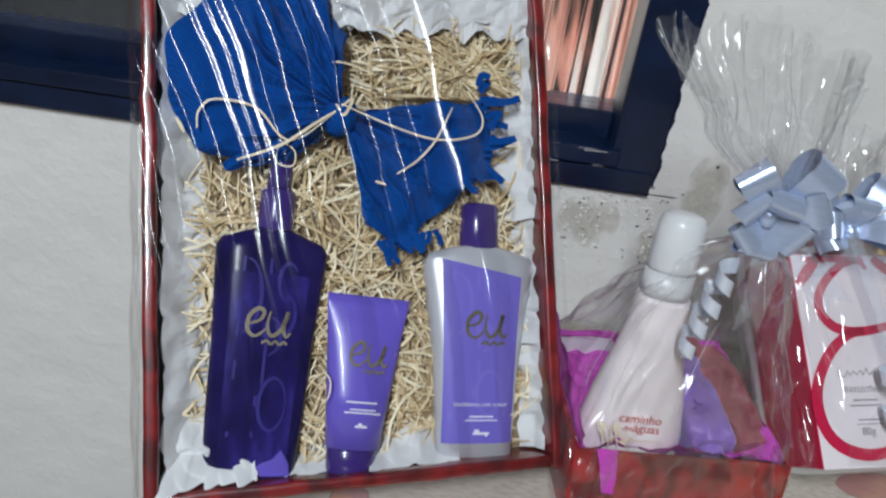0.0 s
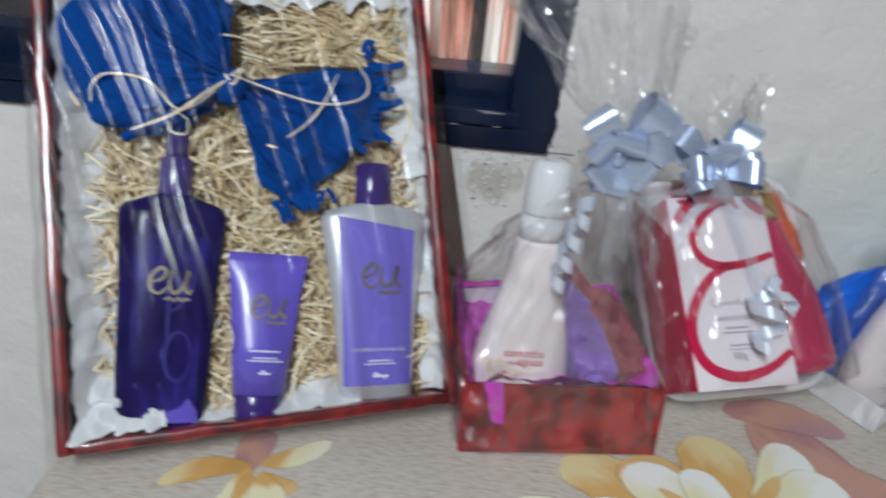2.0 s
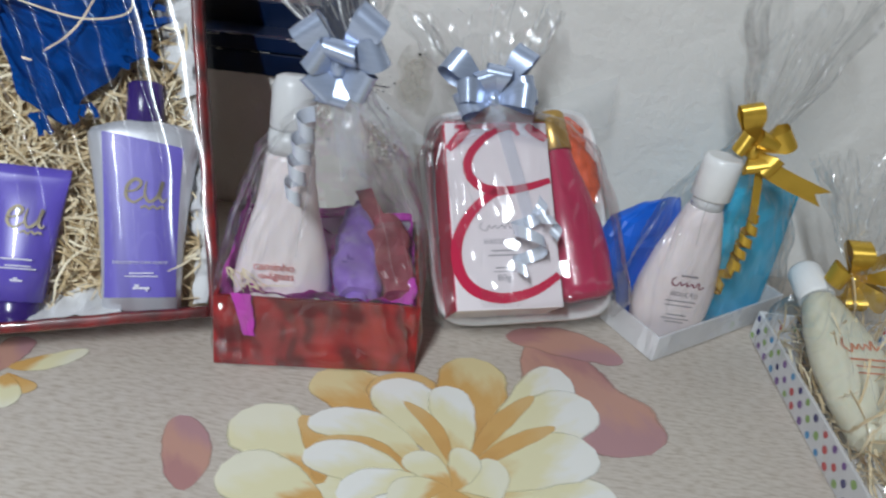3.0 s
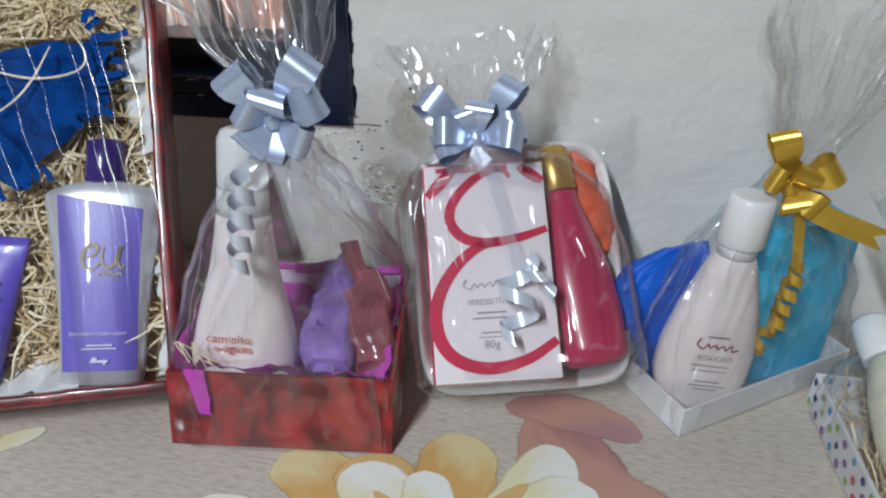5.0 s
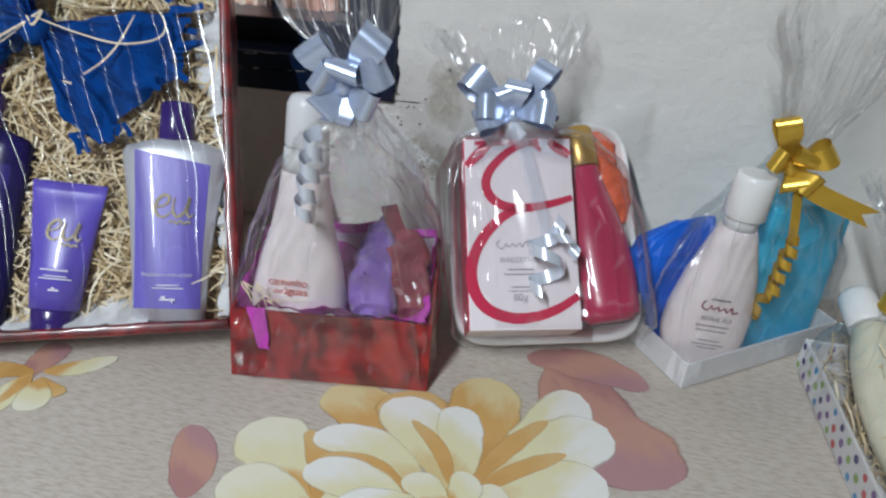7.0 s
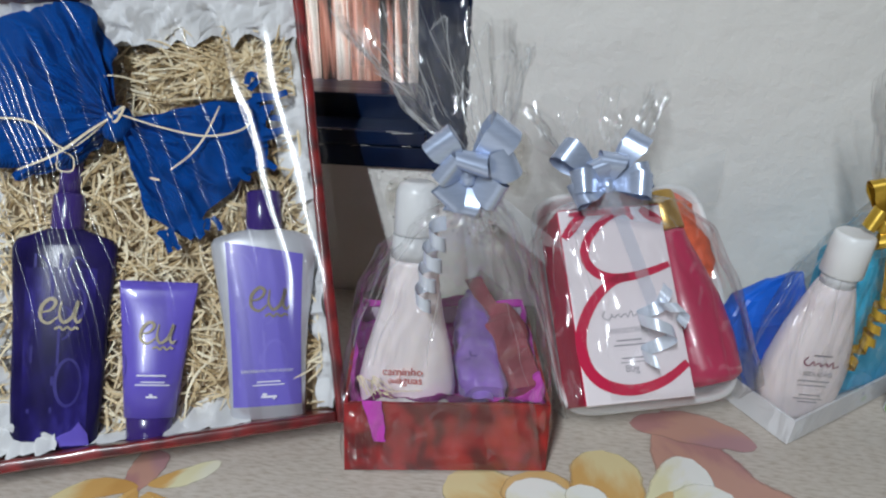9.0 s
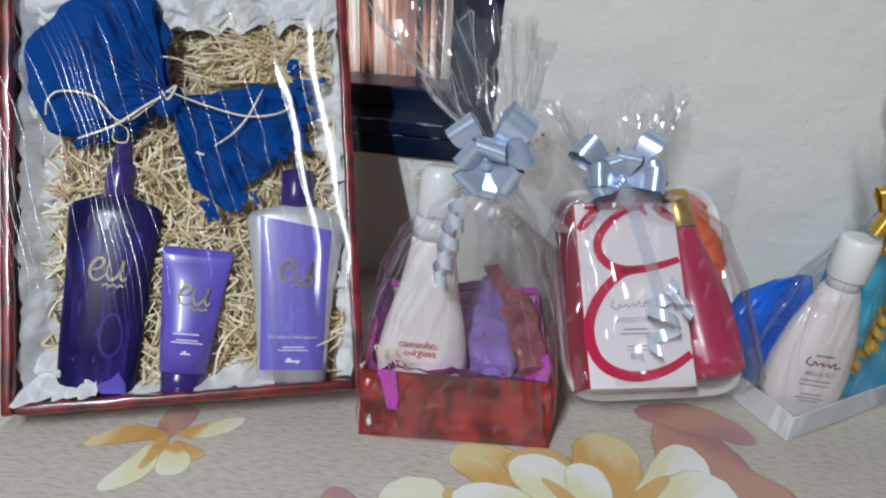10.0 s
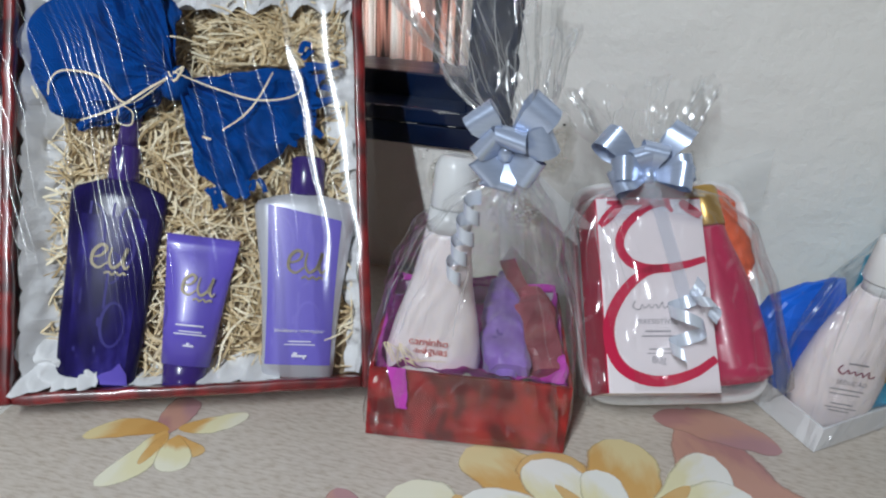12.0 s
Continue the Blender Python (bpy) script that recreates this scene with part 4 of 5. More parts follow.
def lotion_bottle():
    b = thing("lotion_bottle", in_box(0.170, 0.0195, 0.0065, 4.2) @ Matrix.Diagonal((1, 1, 0.96, 1)), "pearl-silver lotion bottle with violet cap and lilac label", "bottle")
    rings = [(0, 0.0195, 0.007), (0.0015, 0.0225, 0.0095), (0.03, 0.0236, 0.0105), (0.06, 0.0258, 0.0108), (0.09, 0.0298, 0.0108), (0.108, 0.0325, 0.0106), (0.1145, 0.0330, 0.0102), (0.1180, 0.0310, 0.0095), (0.1215, 0.022, 0.0085), (0.1235, 0.0125, 0.0075)]
    body = part("body", loft("body", rings, 64, 3.0), M_SILVER, b)
    part("cap", loft("cap", [(0.1225, 0.0108, 0.0088), (0.1235, 0.0116, 0.0095), (0.148, 0.0112, 0.0092), (0.1495, 0.0098, 0.008)], 40), M_DEEPCAP, b, "violet screw cap")
    label = wrap_label("label", rings, 3.0, 0.0090, 0.1105, lambda v: 0.0205 + 0.0032 * v * v, M_LABEL, b, slope=-0.0045)
    ghost_strokes(label, rings, 3.0, -0.002, 0.008, 0.036, 0.090, M_GHOST)
    swash(label, shift(0.002, -0.0117, 0.0765), 0.0225, M_GOLDINK)
    lettering("words", "blackberry com a\u00e7\u00facar", 0.0034, M_WHITEINK, label, shift(0.0005, -0.0117, 0.0305))
    bars("small_print", [(0.001, 0.0245, 0.014, 0.0008), (0.001, 0.0225, 0.019, 0.0007)], M_WHITEINK, label, shift(0, -0.0117, 0))
    bars("maker_mark", [(0.001, 0.0150, 0.0095, 0.0014), (-0.0015, 0.0163, 0.0028, 0.0020), (0.004, 0.0139, 0.0012, 0.0016)], M_WHITEINK, label, shift(0, -0.0117, 0))


def box_wrap():
    """Stretched film over the gift box: creases run down from the top and gather at one side."""
    rng = random.Random(21)
    # flat facets between folds that run slanting down the box, folded out and in by turns
    folds, q = [], -0.12
    while q < 0.36:
        step = rng.choice((0.006, 0.010, 0.016, 0.026)) * rng.uniform(0.8, 1.3) if q < 0.07 else rng.uniform(0.016, 0.040)
        folds.append((q, q + step, rng.uniform(0.035, 0.15) * step, rng.choice((1.0, 1.04, 1.1, 1.2, 1.35))))
        q += step

    def fn(u, v):
        x, z = -0.005 + (BW + 0.010) * u, -0.003 + (BH + 0.006) * v
        drop = 0.20 - z if z > 0.17 else 0.03 + 0.3 * (0.17 - z)
        q = x - (0.48 - 1.4 * x) * drop + 0.012 * n3(x, z, 4, 9) + 0.003 * n3(x, z, 8, 26)
        y = -0.0040
        for q0, q1, h, crest in folds:
            if q0 <= q < q1:
                t = (q - q0) / (q1 - q0)
                y -= h * (1 - abs(2 * t - 1) ** crest) * 1.6 * (0.98 + 0.4 * n3(z * 22, q0 * 90, 7))
                break
        y -= 0.0002 * n3(x, z * 0.4, 3, 16)
        edge = min(u, 1 - u, v, 1 - v)
        return (x, y + max(0, 0.02 - edge) * 0.2, z)
    film = thing("box_wrap", BOX, "clear creased cellophane stretched over the gift box", "cellophane")
    part("front_film", grid("front_film", 480, 110, fn), M_CELLO_BOX, film)

    def side(u, v):
        z = -0.003 + (BH + 0.006) * v
        return (-0.005 - 0.002 * n3(u * 3, v * 8, 6), 0.001 + (BD - 0.002) * u, z)
    part("side_film", grid("side_film", 12, 60, side), M_CELLO, film)


# ---- bags, bows and small things ----
def bag(name, m, rings, label, n=260, seed=1, sub=8, wrinkle=0.0024, group="cellophane bags"):
    """Gathered film: rings of (z, rx, ry, x, y, power, ruffle, folds)."""
    fine = []
    for k in range(len(rings) - 1):
        for i in range(sub):
            t = i / sub
            s = t * t * (3 - 2 * t)
            fine.append([a + (b - a) * (t if j == 0 else s) for j, (a, b) in enumerate(zip(rings[k], rings[k + 1]))])
    fine.append(list(rings[-1]))
    top = len(fine) - 1
    rows = []
    for k, (z, rx, ry, ox, oy, power, ruf, folds) in enumerate(fine):
        row = []
        for i in range(n):
            a = 2 * math.pi * i / n
            c, s = math.cos(a), math.sin(a)
            e = 2 / power
            w = ruf * (math.sin(a * 5 + 2.2 * n3(c, s, seed) * 3) * 0.6 + math.sin(a * 13 + seed + 2 * n3(c * 2, s * 2, z * 8)) * 0.4) + (0.040 + 0.36 * ruf) * (0.4 - 2 * abs(n3(c * 6.5, s * 6.5, z * 7 + seed * 3))) + wrinkle / max(rx, 0.01) * (n3(c * 2.2, s * 2.2, z * 45 + seed, 1.3) + 0.5 * n3(c * 6, s * 6, z * 90 + seed))
            x = rx * (1 + w) * math.copysign(abs(c) ** e, c)
            y = ry * (1 + w) * math.copysign(abs(s) ** e, s)
            lift = folds * (0.55 * n3(c * 1.4, s * 1.4, seed + 3) + 0.45 * n3(c * 5, s * 5, seed + 8)) if k > top - sub * 2 else 0
            row.append((ox + x, oy + y, z + lift * max(0, (k - (top - sub * 2)) / (sub * 2))))
        rows.append(row)
    neck = min(range(len(fine)), key=lambda k: fine[k][1] + (0 if k > sub else 9))
    b = thing(name, m, label, "cellophane", group=group)
    for nm, r0, r1 in (("wrap", 0, neck), ("gathered_top", neck, top)):
        verts = [v for row in rows[r0:r1 + 1] for v in row]
        faces = [(k * n + i, k * n + (i + 1) % n, (k + 1) * n + (i + 1) % n, (k + 1) * n + i) for k in range(r1 - r0) for i in range(n)]
        part(nm, mesh_of(nm, verts, faces), M_CELLO if nm == "wrap" else M_FLARE, b)
        # sharp pleat strips along the gathers, whitened in colour to stand for specular streaks
        rng = random.Random(seed * 7 + r0)
        pieces = []
        for _ in range(46 if nm == "wrap" else 95):
            span = r1 - r0
            k0 = r0 + int(span * (rng.uniform(0.30, 0.95) if nm == "wrap" else rng.uniform(0.0, 0.85)))
            k1 = min(r1, k0 + max(2, int(span * rng.uniform(0.08, 0.40))))
            i, drift = rng.randrange(n), rng.gauss(0, 0.7)
            pts = []
            for k in range(k0, k1 + 1):
                p = Vector(rows[k][int(i + drift * (k - k0)) % n])
                o = Vector((fine[k][3], fine[k][4], p.z))
                pts.append(o + (p - o) * 1.006)
            for _ in range(6):
                pts = [pts[0], *((a + b * 2 + c) / 4 for a, b, c in zip(pts, pts[1:], pts[2:])), pts[-1]]
            if len(pts) > 2:
                pieces.append(band("pleat", pts, rng.uniform(0.00009, 0.00028) if nm == "wrap" else rng.uniform(0.00014, 0.00042), (rng.gauss(-0.1, 0.25), -0.8, rng.gauss(0.55, 0.2)), 0.2))
        tagged(part("pleat_glints", mesh_of("pleat_glints", *gather(pieces), smooth=False), M_PLEAT_GLINT, b), kind="stuff")
    return b


def bow(m, material, loops, tails, curls, label, half=0.0066):
    """loops: (angle, length, fullness, lean to the viewer); tails: control points; curls: (start, end, radius, turns)."""
    b = thing("bow", m, label, "bow", group="gift bows")
    for k, (ang, length, full, lean) in enumerate(loops):
        a = math.radians(ang)
        d = Vector((math.cos(a), -lean, math.sin(a))).normalized()
        e = Vector((0, -1, 0)) - d * Vector((0, -1, 0)).dot(d)
        e.normalize()
        w = d.cross(e).normalized()
        pts, wides = [], []
        for i in range(29):
            t = i / 28
            p = d * (length * math.sin(math.pi * t) ** 0.75) + e * (full * length * math.sin(2 * math.pi * t) * 0.9)
            pinch = 0.35 + 0.65 * min(1, math.sin(math.pi * t) * 1.6)
            pts.append(p + w * 0.0015 * n3(t * 3, k, 1))
            wides.append((w + e * 0.25 * math.sin(math.pi * t + k)).normalized() * half * pinch)
        part("loop", mesh_of("loop", *strip(pts, wides)), material, b)
    part("knot", loft("knot", [(-0.005, 0.002, 0.002), (-0.0035, 0.0042, 0.0042), (0.0035, 0.0042, 0.0042), (0.005, 0.002, 0.002)], 16), material, b, at=shift(0, -0.002, 0))
    for ctrl, wide in tails:
        pts = bezier(ctrl, 10)
        v, f = band("tail", pts, wide)
        # a swallow-tail cut
        t = (pts[-1] - pts[-3]).normalized()
        v[-1] = v[-1] + t * wide * 1.3
        v[-2] = v[-2] + t * wide * 1.3
        v.append(Vector(pts[-1]) - t * wide * 0.2)
        n = len(v) - 1
        f[-1] = (n - 4, n - 3, n)
        f += [(n - 4, n, n - 2), (n - 3, n - 1, n)]
        part("tail", mesh_of("tail", v, f), M_SHEER if material is M_RIBBON and wide > 0.004 else material, b)
    for start, end, radius, turns in curls:
        s, q = Vector(start), Vector(end)
        axis = (q - s).normalized()
        side = axis.cross(Vector((0, 1, 0))).normalized()
        up = side.cross(axis)
        pts, wides = [], []
        n = int(turns * 20)
        for i in range(n + 1):
            t = i / n
            a = 2 * math.pi * turns * t
            rr = radius * (0.6 + 0.4 * math.sin(math.pi * t) + 0.2 * n3(t * 5, turns, 2))
            pts.append(s + (q - s) * t + side * rr * math.cos(a) + up * rr * math.sin(a))
            wides.append((axis + 0.25 * side).normalized() * half * 0.5)
        part("curl", mesh_of("curl", *strip(pts, wides)), M_SILVERRIB if material is M_RIBBON else material, b)
    return b


def crumpled(name, rings, seed, amp, power=3.0, n=72, flat=False):
    me = loft(name, rings, n, power, smooth=not flat)
    for v in me.vertices:
        d = n3(v.co.x, v.co.y + seed, v.co.z, 50) * amp + n3(v.co.x, v.co.y + seed, v.co.z, 130) * amp * 0.5
        v.co += Vector((d, d * 0.8, d * 0.4)) * K
    return me


def fine_rings(rings, sub=6):
    out = []
    for a, b in zip(rings, rings[1:]):
        a, b = list(a) + [0] * (5 - len(a)), list(b) + [0] * (5 - len(b))
        for i in range(sub):
            t = i / sub
            out.append(tuple(p + (q - p) * t for p, q in zip(a, b)))
    out.append(tuple(list(rings[-1]) + [0] * (5 - len(rings[-1]))))
    return out


# ---- bag with the red box ----
RED = place(0.0875, 0.3375, TOP + 0.0006, 0, 0, 7.5)
RW, RD, RH, LEAN = 0.122, 0.115, 0.043, 0.010


def red_set():
    box = thing("small_gift_box", RED, "small open box in red rose-printed paper on the tablecloth", "box")
    t = 0.0022
    def panel(nm, x0, x1, y0, y1, lean0, lean1):
        """One card wall; its front and back stand upright or lean in by so much at the top."""
        n = 12
        verts, faces = [], []
        for i in range(n + 1):
            x = x0 + (x1 - x0) * i / n
            sag = 0.0012 * n3(x * 40, y0 * 9, 3)
            verts += [(x, y0, 0), (x, y1, 0), (x, y1 + lean1, RH + sag), (x, y0 + lean0, RH + sag)]
        for i in range(n):
            a, c = 4 * i, 4 * i + 4
            faces += [(a + j, c + j, c + (j + 1) % 4, a + (j + 1) % 4) for j in range(4)]
        faces += [(0, 1, 2, 3), (4 * n + 3, 4 * n + 2, 4 * n + 1, 4 * n)]
        part(nm, recalc(mesh_of(nm, verts, faces, False)), M_ROSE, box)
    panel("front_wall", 0, RW, 0, t, LEAN, LEAN)
    panel("back_wall", 0, RW, RD - t, RD, 0, 0)
    panel("side_wall", 0, t, t, RD - t, LEAN, 0)
    panel("side_wall", RW - t, RW, t, RD - t, LEAN, 0)
    part("bottom", block("bottom", t, RW - t, t, RD - t, 0.0005, 0.003), M_ROSE, box)
    part("liner", block("liner", t + 0.001, RW - t - 0.001, RD - t - 0.0022, RD - t - 0.0006, 0.004, RH + 0.003, 0.0004), M_CARDWHITE, box, "white card liner inside the back")
    tis = thing("tissue_paper", RED, "crumpled magenta tissue paper filling the small red box", "tissue paper")

    def fill(u, v):
        x, y = 0.003 + (RW - 0.006) * u, LEAN + 0.003 + (RD - LEAN - 0.006) * v
        e = min(u, 1 - u, v, 1 - v)
        z = RH - 0.013 + 0.015 * max(0, 1 - e * 7) * (1 - 0.7 * v) + 0.009 * n3(x, y, 1, 55) + 0.004 * n3(x, y, 4, 130)
        return (x, y, z)
    part("sheet", grid("sheet", 60, 64, fill), M_MAGENTA, tis)

    def back(u, v):
        x = 0.004 + (RW - 0.008) * u
        return (x, RD - 0.0045 - 0.004 * v * (1 - v) + 0.002 * n3(u * 6, v * 3, 2), RH + 0.001 + (0.008 + 0.006 * n3(u * 4, 0, 7)) * v)
    part("sheet", grid("sheet", 50, 14, back), M_MAGENTA, tis)

    def left(u, v):
        return (0.004 + 0.003 * n3(u * 5, v * 3, 3), LEAN + 0.004 + (RD - LEAN - 0.008) * u, RH - 0.006 + (0.014 + 0.012 * u) * v + 0.004 * n3(u * 7, 1, 2) * v)
    part("sheet", grid("sheet", 30, 12, left), M_MAGENTA, tis)

    def right(u, v):
        return (RW - 0.004 + 0.003 * n3(u * 5, v * 3, 9), LEAN + 0.004 + (RD - LEAN - 0.008) * u, RH - 0.006 + (0.009 + 0.006 * u) * v + 0.004 * n3(u * 7, 5, 2) * v)
    part("sheet", grid("sheet", 30, 12, right), M_MAGENTA, tis)

    def flap(u, v):
        w = 0.011 * (1 - 0.35 * v + 0.3 * n3(v * 4, u, 3))
        return (0.014 + w * (u - 0.3) + 0.006 * v, LEAN * (1 - 0.60 * v) - 0.0016 - 0.0012 * abs(n3(u * 3, v * 5, 1)), RH + 0.004 - 0.026 * v)
    part("flap", grid("flap", 10, 16, flap), M_MAGENTA, tis)

    # milky bottle with a clear cap
    b = thing("lotion_bottle", RED @ shift(0.036, 0.030, 0.023, -13, 2, 0), "milky pink waisted lotion bottle with a clear cap", "bottle")
    rings = fine_rings([(0, 0.024, 0.014), (0.004, 0.0290, 0.0180), (0.018, 0.0300, 0.0185), (0.040, 0.0258, 0.0165), (0.065, 0.0190, 0.0140), (0.085, 0.0155, 0.0128), (0.098, 0.0142, 0.0122)], 4)
    body = part("body", loft("body", rings, 48, 2.2), M_MILK, b)
    part("neck", loft("neck", [(0.098, 0.0132, 0.0122), (0.104, 0.0136, 0.0126), (0.112, 0.0132, 0.0122)], 36), M_CLEAR, b, "frosted clear collar")
    part("cap", loft("cap", [(0.112, 0.0122, 0.0114), (0.114, 0.0130, 0.0122), (0.137, 0.0126, 0.0118), (0.142, 0.0105, 0.0100), (0.1435, 0.007, 0.007)], 36), M_CLEAR, b, "frosted clear cap")
    lettering("words", "caminho", 0.0070, M_REDINK, body, shift(-0.0035, -0.0190, 0.0310))
    lettering("words", "\u00e1guas", 0.0070, M_REDINK, body, shift(0.0010, -0.0190, 0.0256))
    lettering("words", "das", 0.0044, M_REDINK, body, shift(-0.0092, -0.0190, 0.0258))
    # rolled lilac cloth
    roll = thing("rolled_cloth", RED @ shift(0.0835, 0.024, 0.037, -76, 3, 4), "rolled lilac satin cloth lying against the back of the small box", "cloth")
    part("roll", crumpled("roll", fine_rings([(0, 0.0125, 0.0105), (0.006, 0.0148, 0.0120), (0.035, 0.0150, 0.0115), (0.062, 0.0125, 0.008), (0.080, 0.0060, 0.003), (0.090, 0.0016, 0.001)], 9), 2, 0.0042), M_PURPLE, roll)
    spiral = [(0.0085 * (1 - i / 76) * math.cos(i * 0.28), 0.0075 * (1 - i / 76) * math.sin(i * 0.28), -0.001) for i in range(66)]
    part("rolled_end", mesh_of("rolled_end", *strip(spiral, [(0, 0, 0.004)] * 66)), M_PURPLE, roll)
    bars("mark", [(-0.007, 0.026, 0.0008, 0.005), (-0.005, 0.023, 0.004, 0.0007), (-0.009, 0.020, 0.003, 0.0007)], M_DEEPCAP, roll, shift(0, -0.0125, 0, -4))
    # mauve wrapped soap
    soap = thing("wrapped_soap", RED @ shift(0.108, 0.028, 0.037, -72, -4, 8), "mauve foil-wrapped piece leaning in the small box", "soap")
    part("packet", crumpled("packet", fine_rings([(0, 0.010, 0.007), (0.02, 0.0135, 0.0095), (0.050, 0.013, 0.008), (0.068, 0.0075, 0.004)], 4), 5, 0.005, 3, 20, True), M_MAUVE, soap)
    part("twist", mesh_of("twist", *band("twist", bezier([(-0.003, 0, 0.062), (-0.008, 0.001, 0.080), (-0.011, 0.002, 0.098)], 6), 0.0060)), M_MAUVE, soap)
    rng = random.Random(12)
    for k in range(6):
        x = rng.uniform(0.006, 0.028)
        ctrl = [(x, 0.011, RH + 0.006), (x - 0.006 + rng.uniform(-0.004, 0.012), 0.012, RH + rng.uniform(0.006, 0.022)), (x + rng.uniform(0.004, 0.020), 0.011, RH + rng.uniform(0.002, 0.010))]
        raffia("raffia_strand", RED, ctrl, 0.0008, "pale raffia strand among the magenta tissue")

    bag("cellophane_bag", RED, [
        (0.000, 0.0630, 0.0595, 0.061, 0.0575, 9, 0, 0), (0.030, 0.0635, 0.0575, 0.061, 0.0600, 8, 0.0, 0), (0.046, 0.0640, 0.0560, 0.061, 0.0620, 6, 0.004, 0),
        (0.075, 0.0590, 0.0480, 0.062, 0.0600, 3.5, 0.025, 0), (0.110, 0.0470, 0.0360, 0.063, 0.0540, 2.6, 0.06, 0), (0.140, 0.0330, 0.0240, 0.066, 0.0470, 2.2, 0.10, 0), (0.161, 0.0130, 0.0100, 0.072, 0.0420, 2, 0.18, 0),
        (0.170, 0.0060, 0.0055, 0.073, 0.0410, 2, 0.25, 0), (0.184, 0.0130, 0.0090, 0.072, 0.0420, 2, 0.25, 0), (0.214, 0.0300, 0.0170, 0.060, 0.0450, 2, 0.24, 0.0), (0.254, 0.0470, 0.0200, 0.046, 0.0480, 2, 0.22, 0.035)],
        "clear cellophane bag gathered round the small red box", seed=3)
    bow(RED @ shift(0.0660, 0.0360, 0.178), M_RIBBON,
        [(58, 0.036, 0.24, 0.1), (30, 0.028, 0.26, 0.3), (128, 0.030, 0.22, 0.2), (-28, 0.022, 0.26, 0.5), (-100, 0.021, 0.24, 0.35), (226, 0.020, 0.22, 0.4), (152, 0.018, 0.28, 0.5), (85, 0.018, 0.34, 0.8)],
        [([(0.002, -0.004, -0.004), (0.020, -0.010, -0.018), (0.043, -0.012, -0.036)], 0.0070), ([(0.000, -0.004, -0.004), (0.006, -0.008, -0.028), (0.010, -0.006, -0.055)], 0.0070)],
        [((-0.014, -0.012, -0.022), (-0.022, -0.014, -0.076), 0.0062, 4.2)],
        "pale blue satin ribbon bow with curled tail on a bag", half=0.0084)


# ---- foam tray set ----
TRAY = pose(0.264, 0.475, 0.7610, -44, -6.0, 11)
TW, TH, TD = 0.121, 0.148, 0.016


def tray_set():
    tray = thing("foam_tray", TRAY @ shift(0, 0, 0.0), "white foam tray leaning on the wall, holding soap and lotion", "tray")
    n, verts, faces = 72, [], []
    prof = [(1.0, -0.001), (1.035, -0.002), (1.05, 0.001), (1.03, 0.004), (0.985, 0.004), (0.93, TD), (0.90, TD + 0.003)]
    inner = [(0.985, 0.000), (0.965, 0.003), (0.90, TD - 0.002), (0.0, TD - 0.002)]
    for s, y in prof:
        for i in range(n):
            a = 2 * math.pi * i / n
            c, q = math.cos(a), math.sin(a)
            verts.append((TW / 2 + TW / 2 * s * math.copysign(abs(c) ** 0.3, c), y, TH / 2 + TH / 2 * s * math.copysign(abs(q) ** 0.3, q)))
    for k in range(len(prof) - 1):
        for i in range(n):
            j = (i + 1) % n
            faces.append((k * n + i, k * n + j, (k + 1) * n + j, (k + 1) * n + i))
    faces.append(tuple(range((len(prof) - 1) * n, len(prof) * n)))
    base = len(verts)
    for s, y in [(1.0, -0.001)] + inner[:-1]:
        for i in range(n):
            a = 2 * math.pi * i / n
            c, q = math.cos(a), math.sin(a)
            verts.append((TW / 2 + TW / 2 * s * math.copysign(abs(c) ** 0.3, c), y, TH / 2 + TH / 2 * s * math.copysign(abs(q) ** 0.3, q)))
    for k in range(3):
        for i in range(n):
            j = (i + 1) % n
            faces.append((base + k * n + j, base + k * n + i, base + (k + 1) * n + i, base + (k + 1) * n + j))
    faces.append(tuple(reversed(range(base + 3 * n, base + 4 * n))))
    part("shell", recalc(mesh_of("shell", verts, faces)), M_FOAM, tray)

    # soap carton
    SW, SH, SD = 0.0690, 0.124, 0.046
    c = thing("soap_carton", TRAY @ shift(0.0076, -0.0405, 0.0025, 0, 0.5, 4), "pale pink soap carton with crimson side and big crimson swirl", "box")
    part("carton", block("carton", 0, SW, 0, SD, 0, SH, 0.0006), M_SOAPBOX, c)
    part("side_panel", block("side_panel", -0.0006, 0.0001, 0.0004, SD - 0.0004, 0.0005, SH - 0.0005), M_CRIMSON, c, "crimson side of the carton")
    part("top_panel", block("top_panel", 0.0005, SW - 0.0005, 0.0004, SD - 0.0004, SH - 0.0001, SH + 0.0005), M_CRIMSON, c, "crimson top of the carton")
    P = lambda pts: [Vector((x * SW, 0, z * SH)) for x, z in pts]
    swirls = [(bezier(P([(0.70, 0.985), (0.46, 0.945), (0.25, 0.84), (0.19, 0.74), (0.27, 0.66), (0.42, 0.625), (0.60, 0.625), (0.80, 0.645), (0.985, 0.675)]), 10), 0.0030),
              (bezier(P([(0.58, 0.628), (0.40, 0.60), (0.22, 0.52), (0.085, 0.41), (0.03, 0.30), (0.06, 0.185), (0.17, 0.105), (0.36, 0.062), (0.56, 0.062), (0.78, 0.098), (0.985, 0.165)]), 10), 0.0036),
              (bezier(P([(0.02, 0.85), (0.14, 0.92), (0.26, 0.99)]), 8), 0.0034), (bezier(P([(0.10, 0.975), (0.30, 0.978), (0.62, 0.975), (0.72, 0.93)]), 8), 0.0020),
              (bezier(P([(0.80, 0.985), (0.88, 0.945), (0.985, 0.905)]), 8), 0.0034)]
    for pts, half in swirls:
        part("swirl", mesh_of("swirl", *band("swirl", pts, half, taper=0.35), smooth=False), M_CRIMSON, c, at=shift(0, -0.0004, 0))
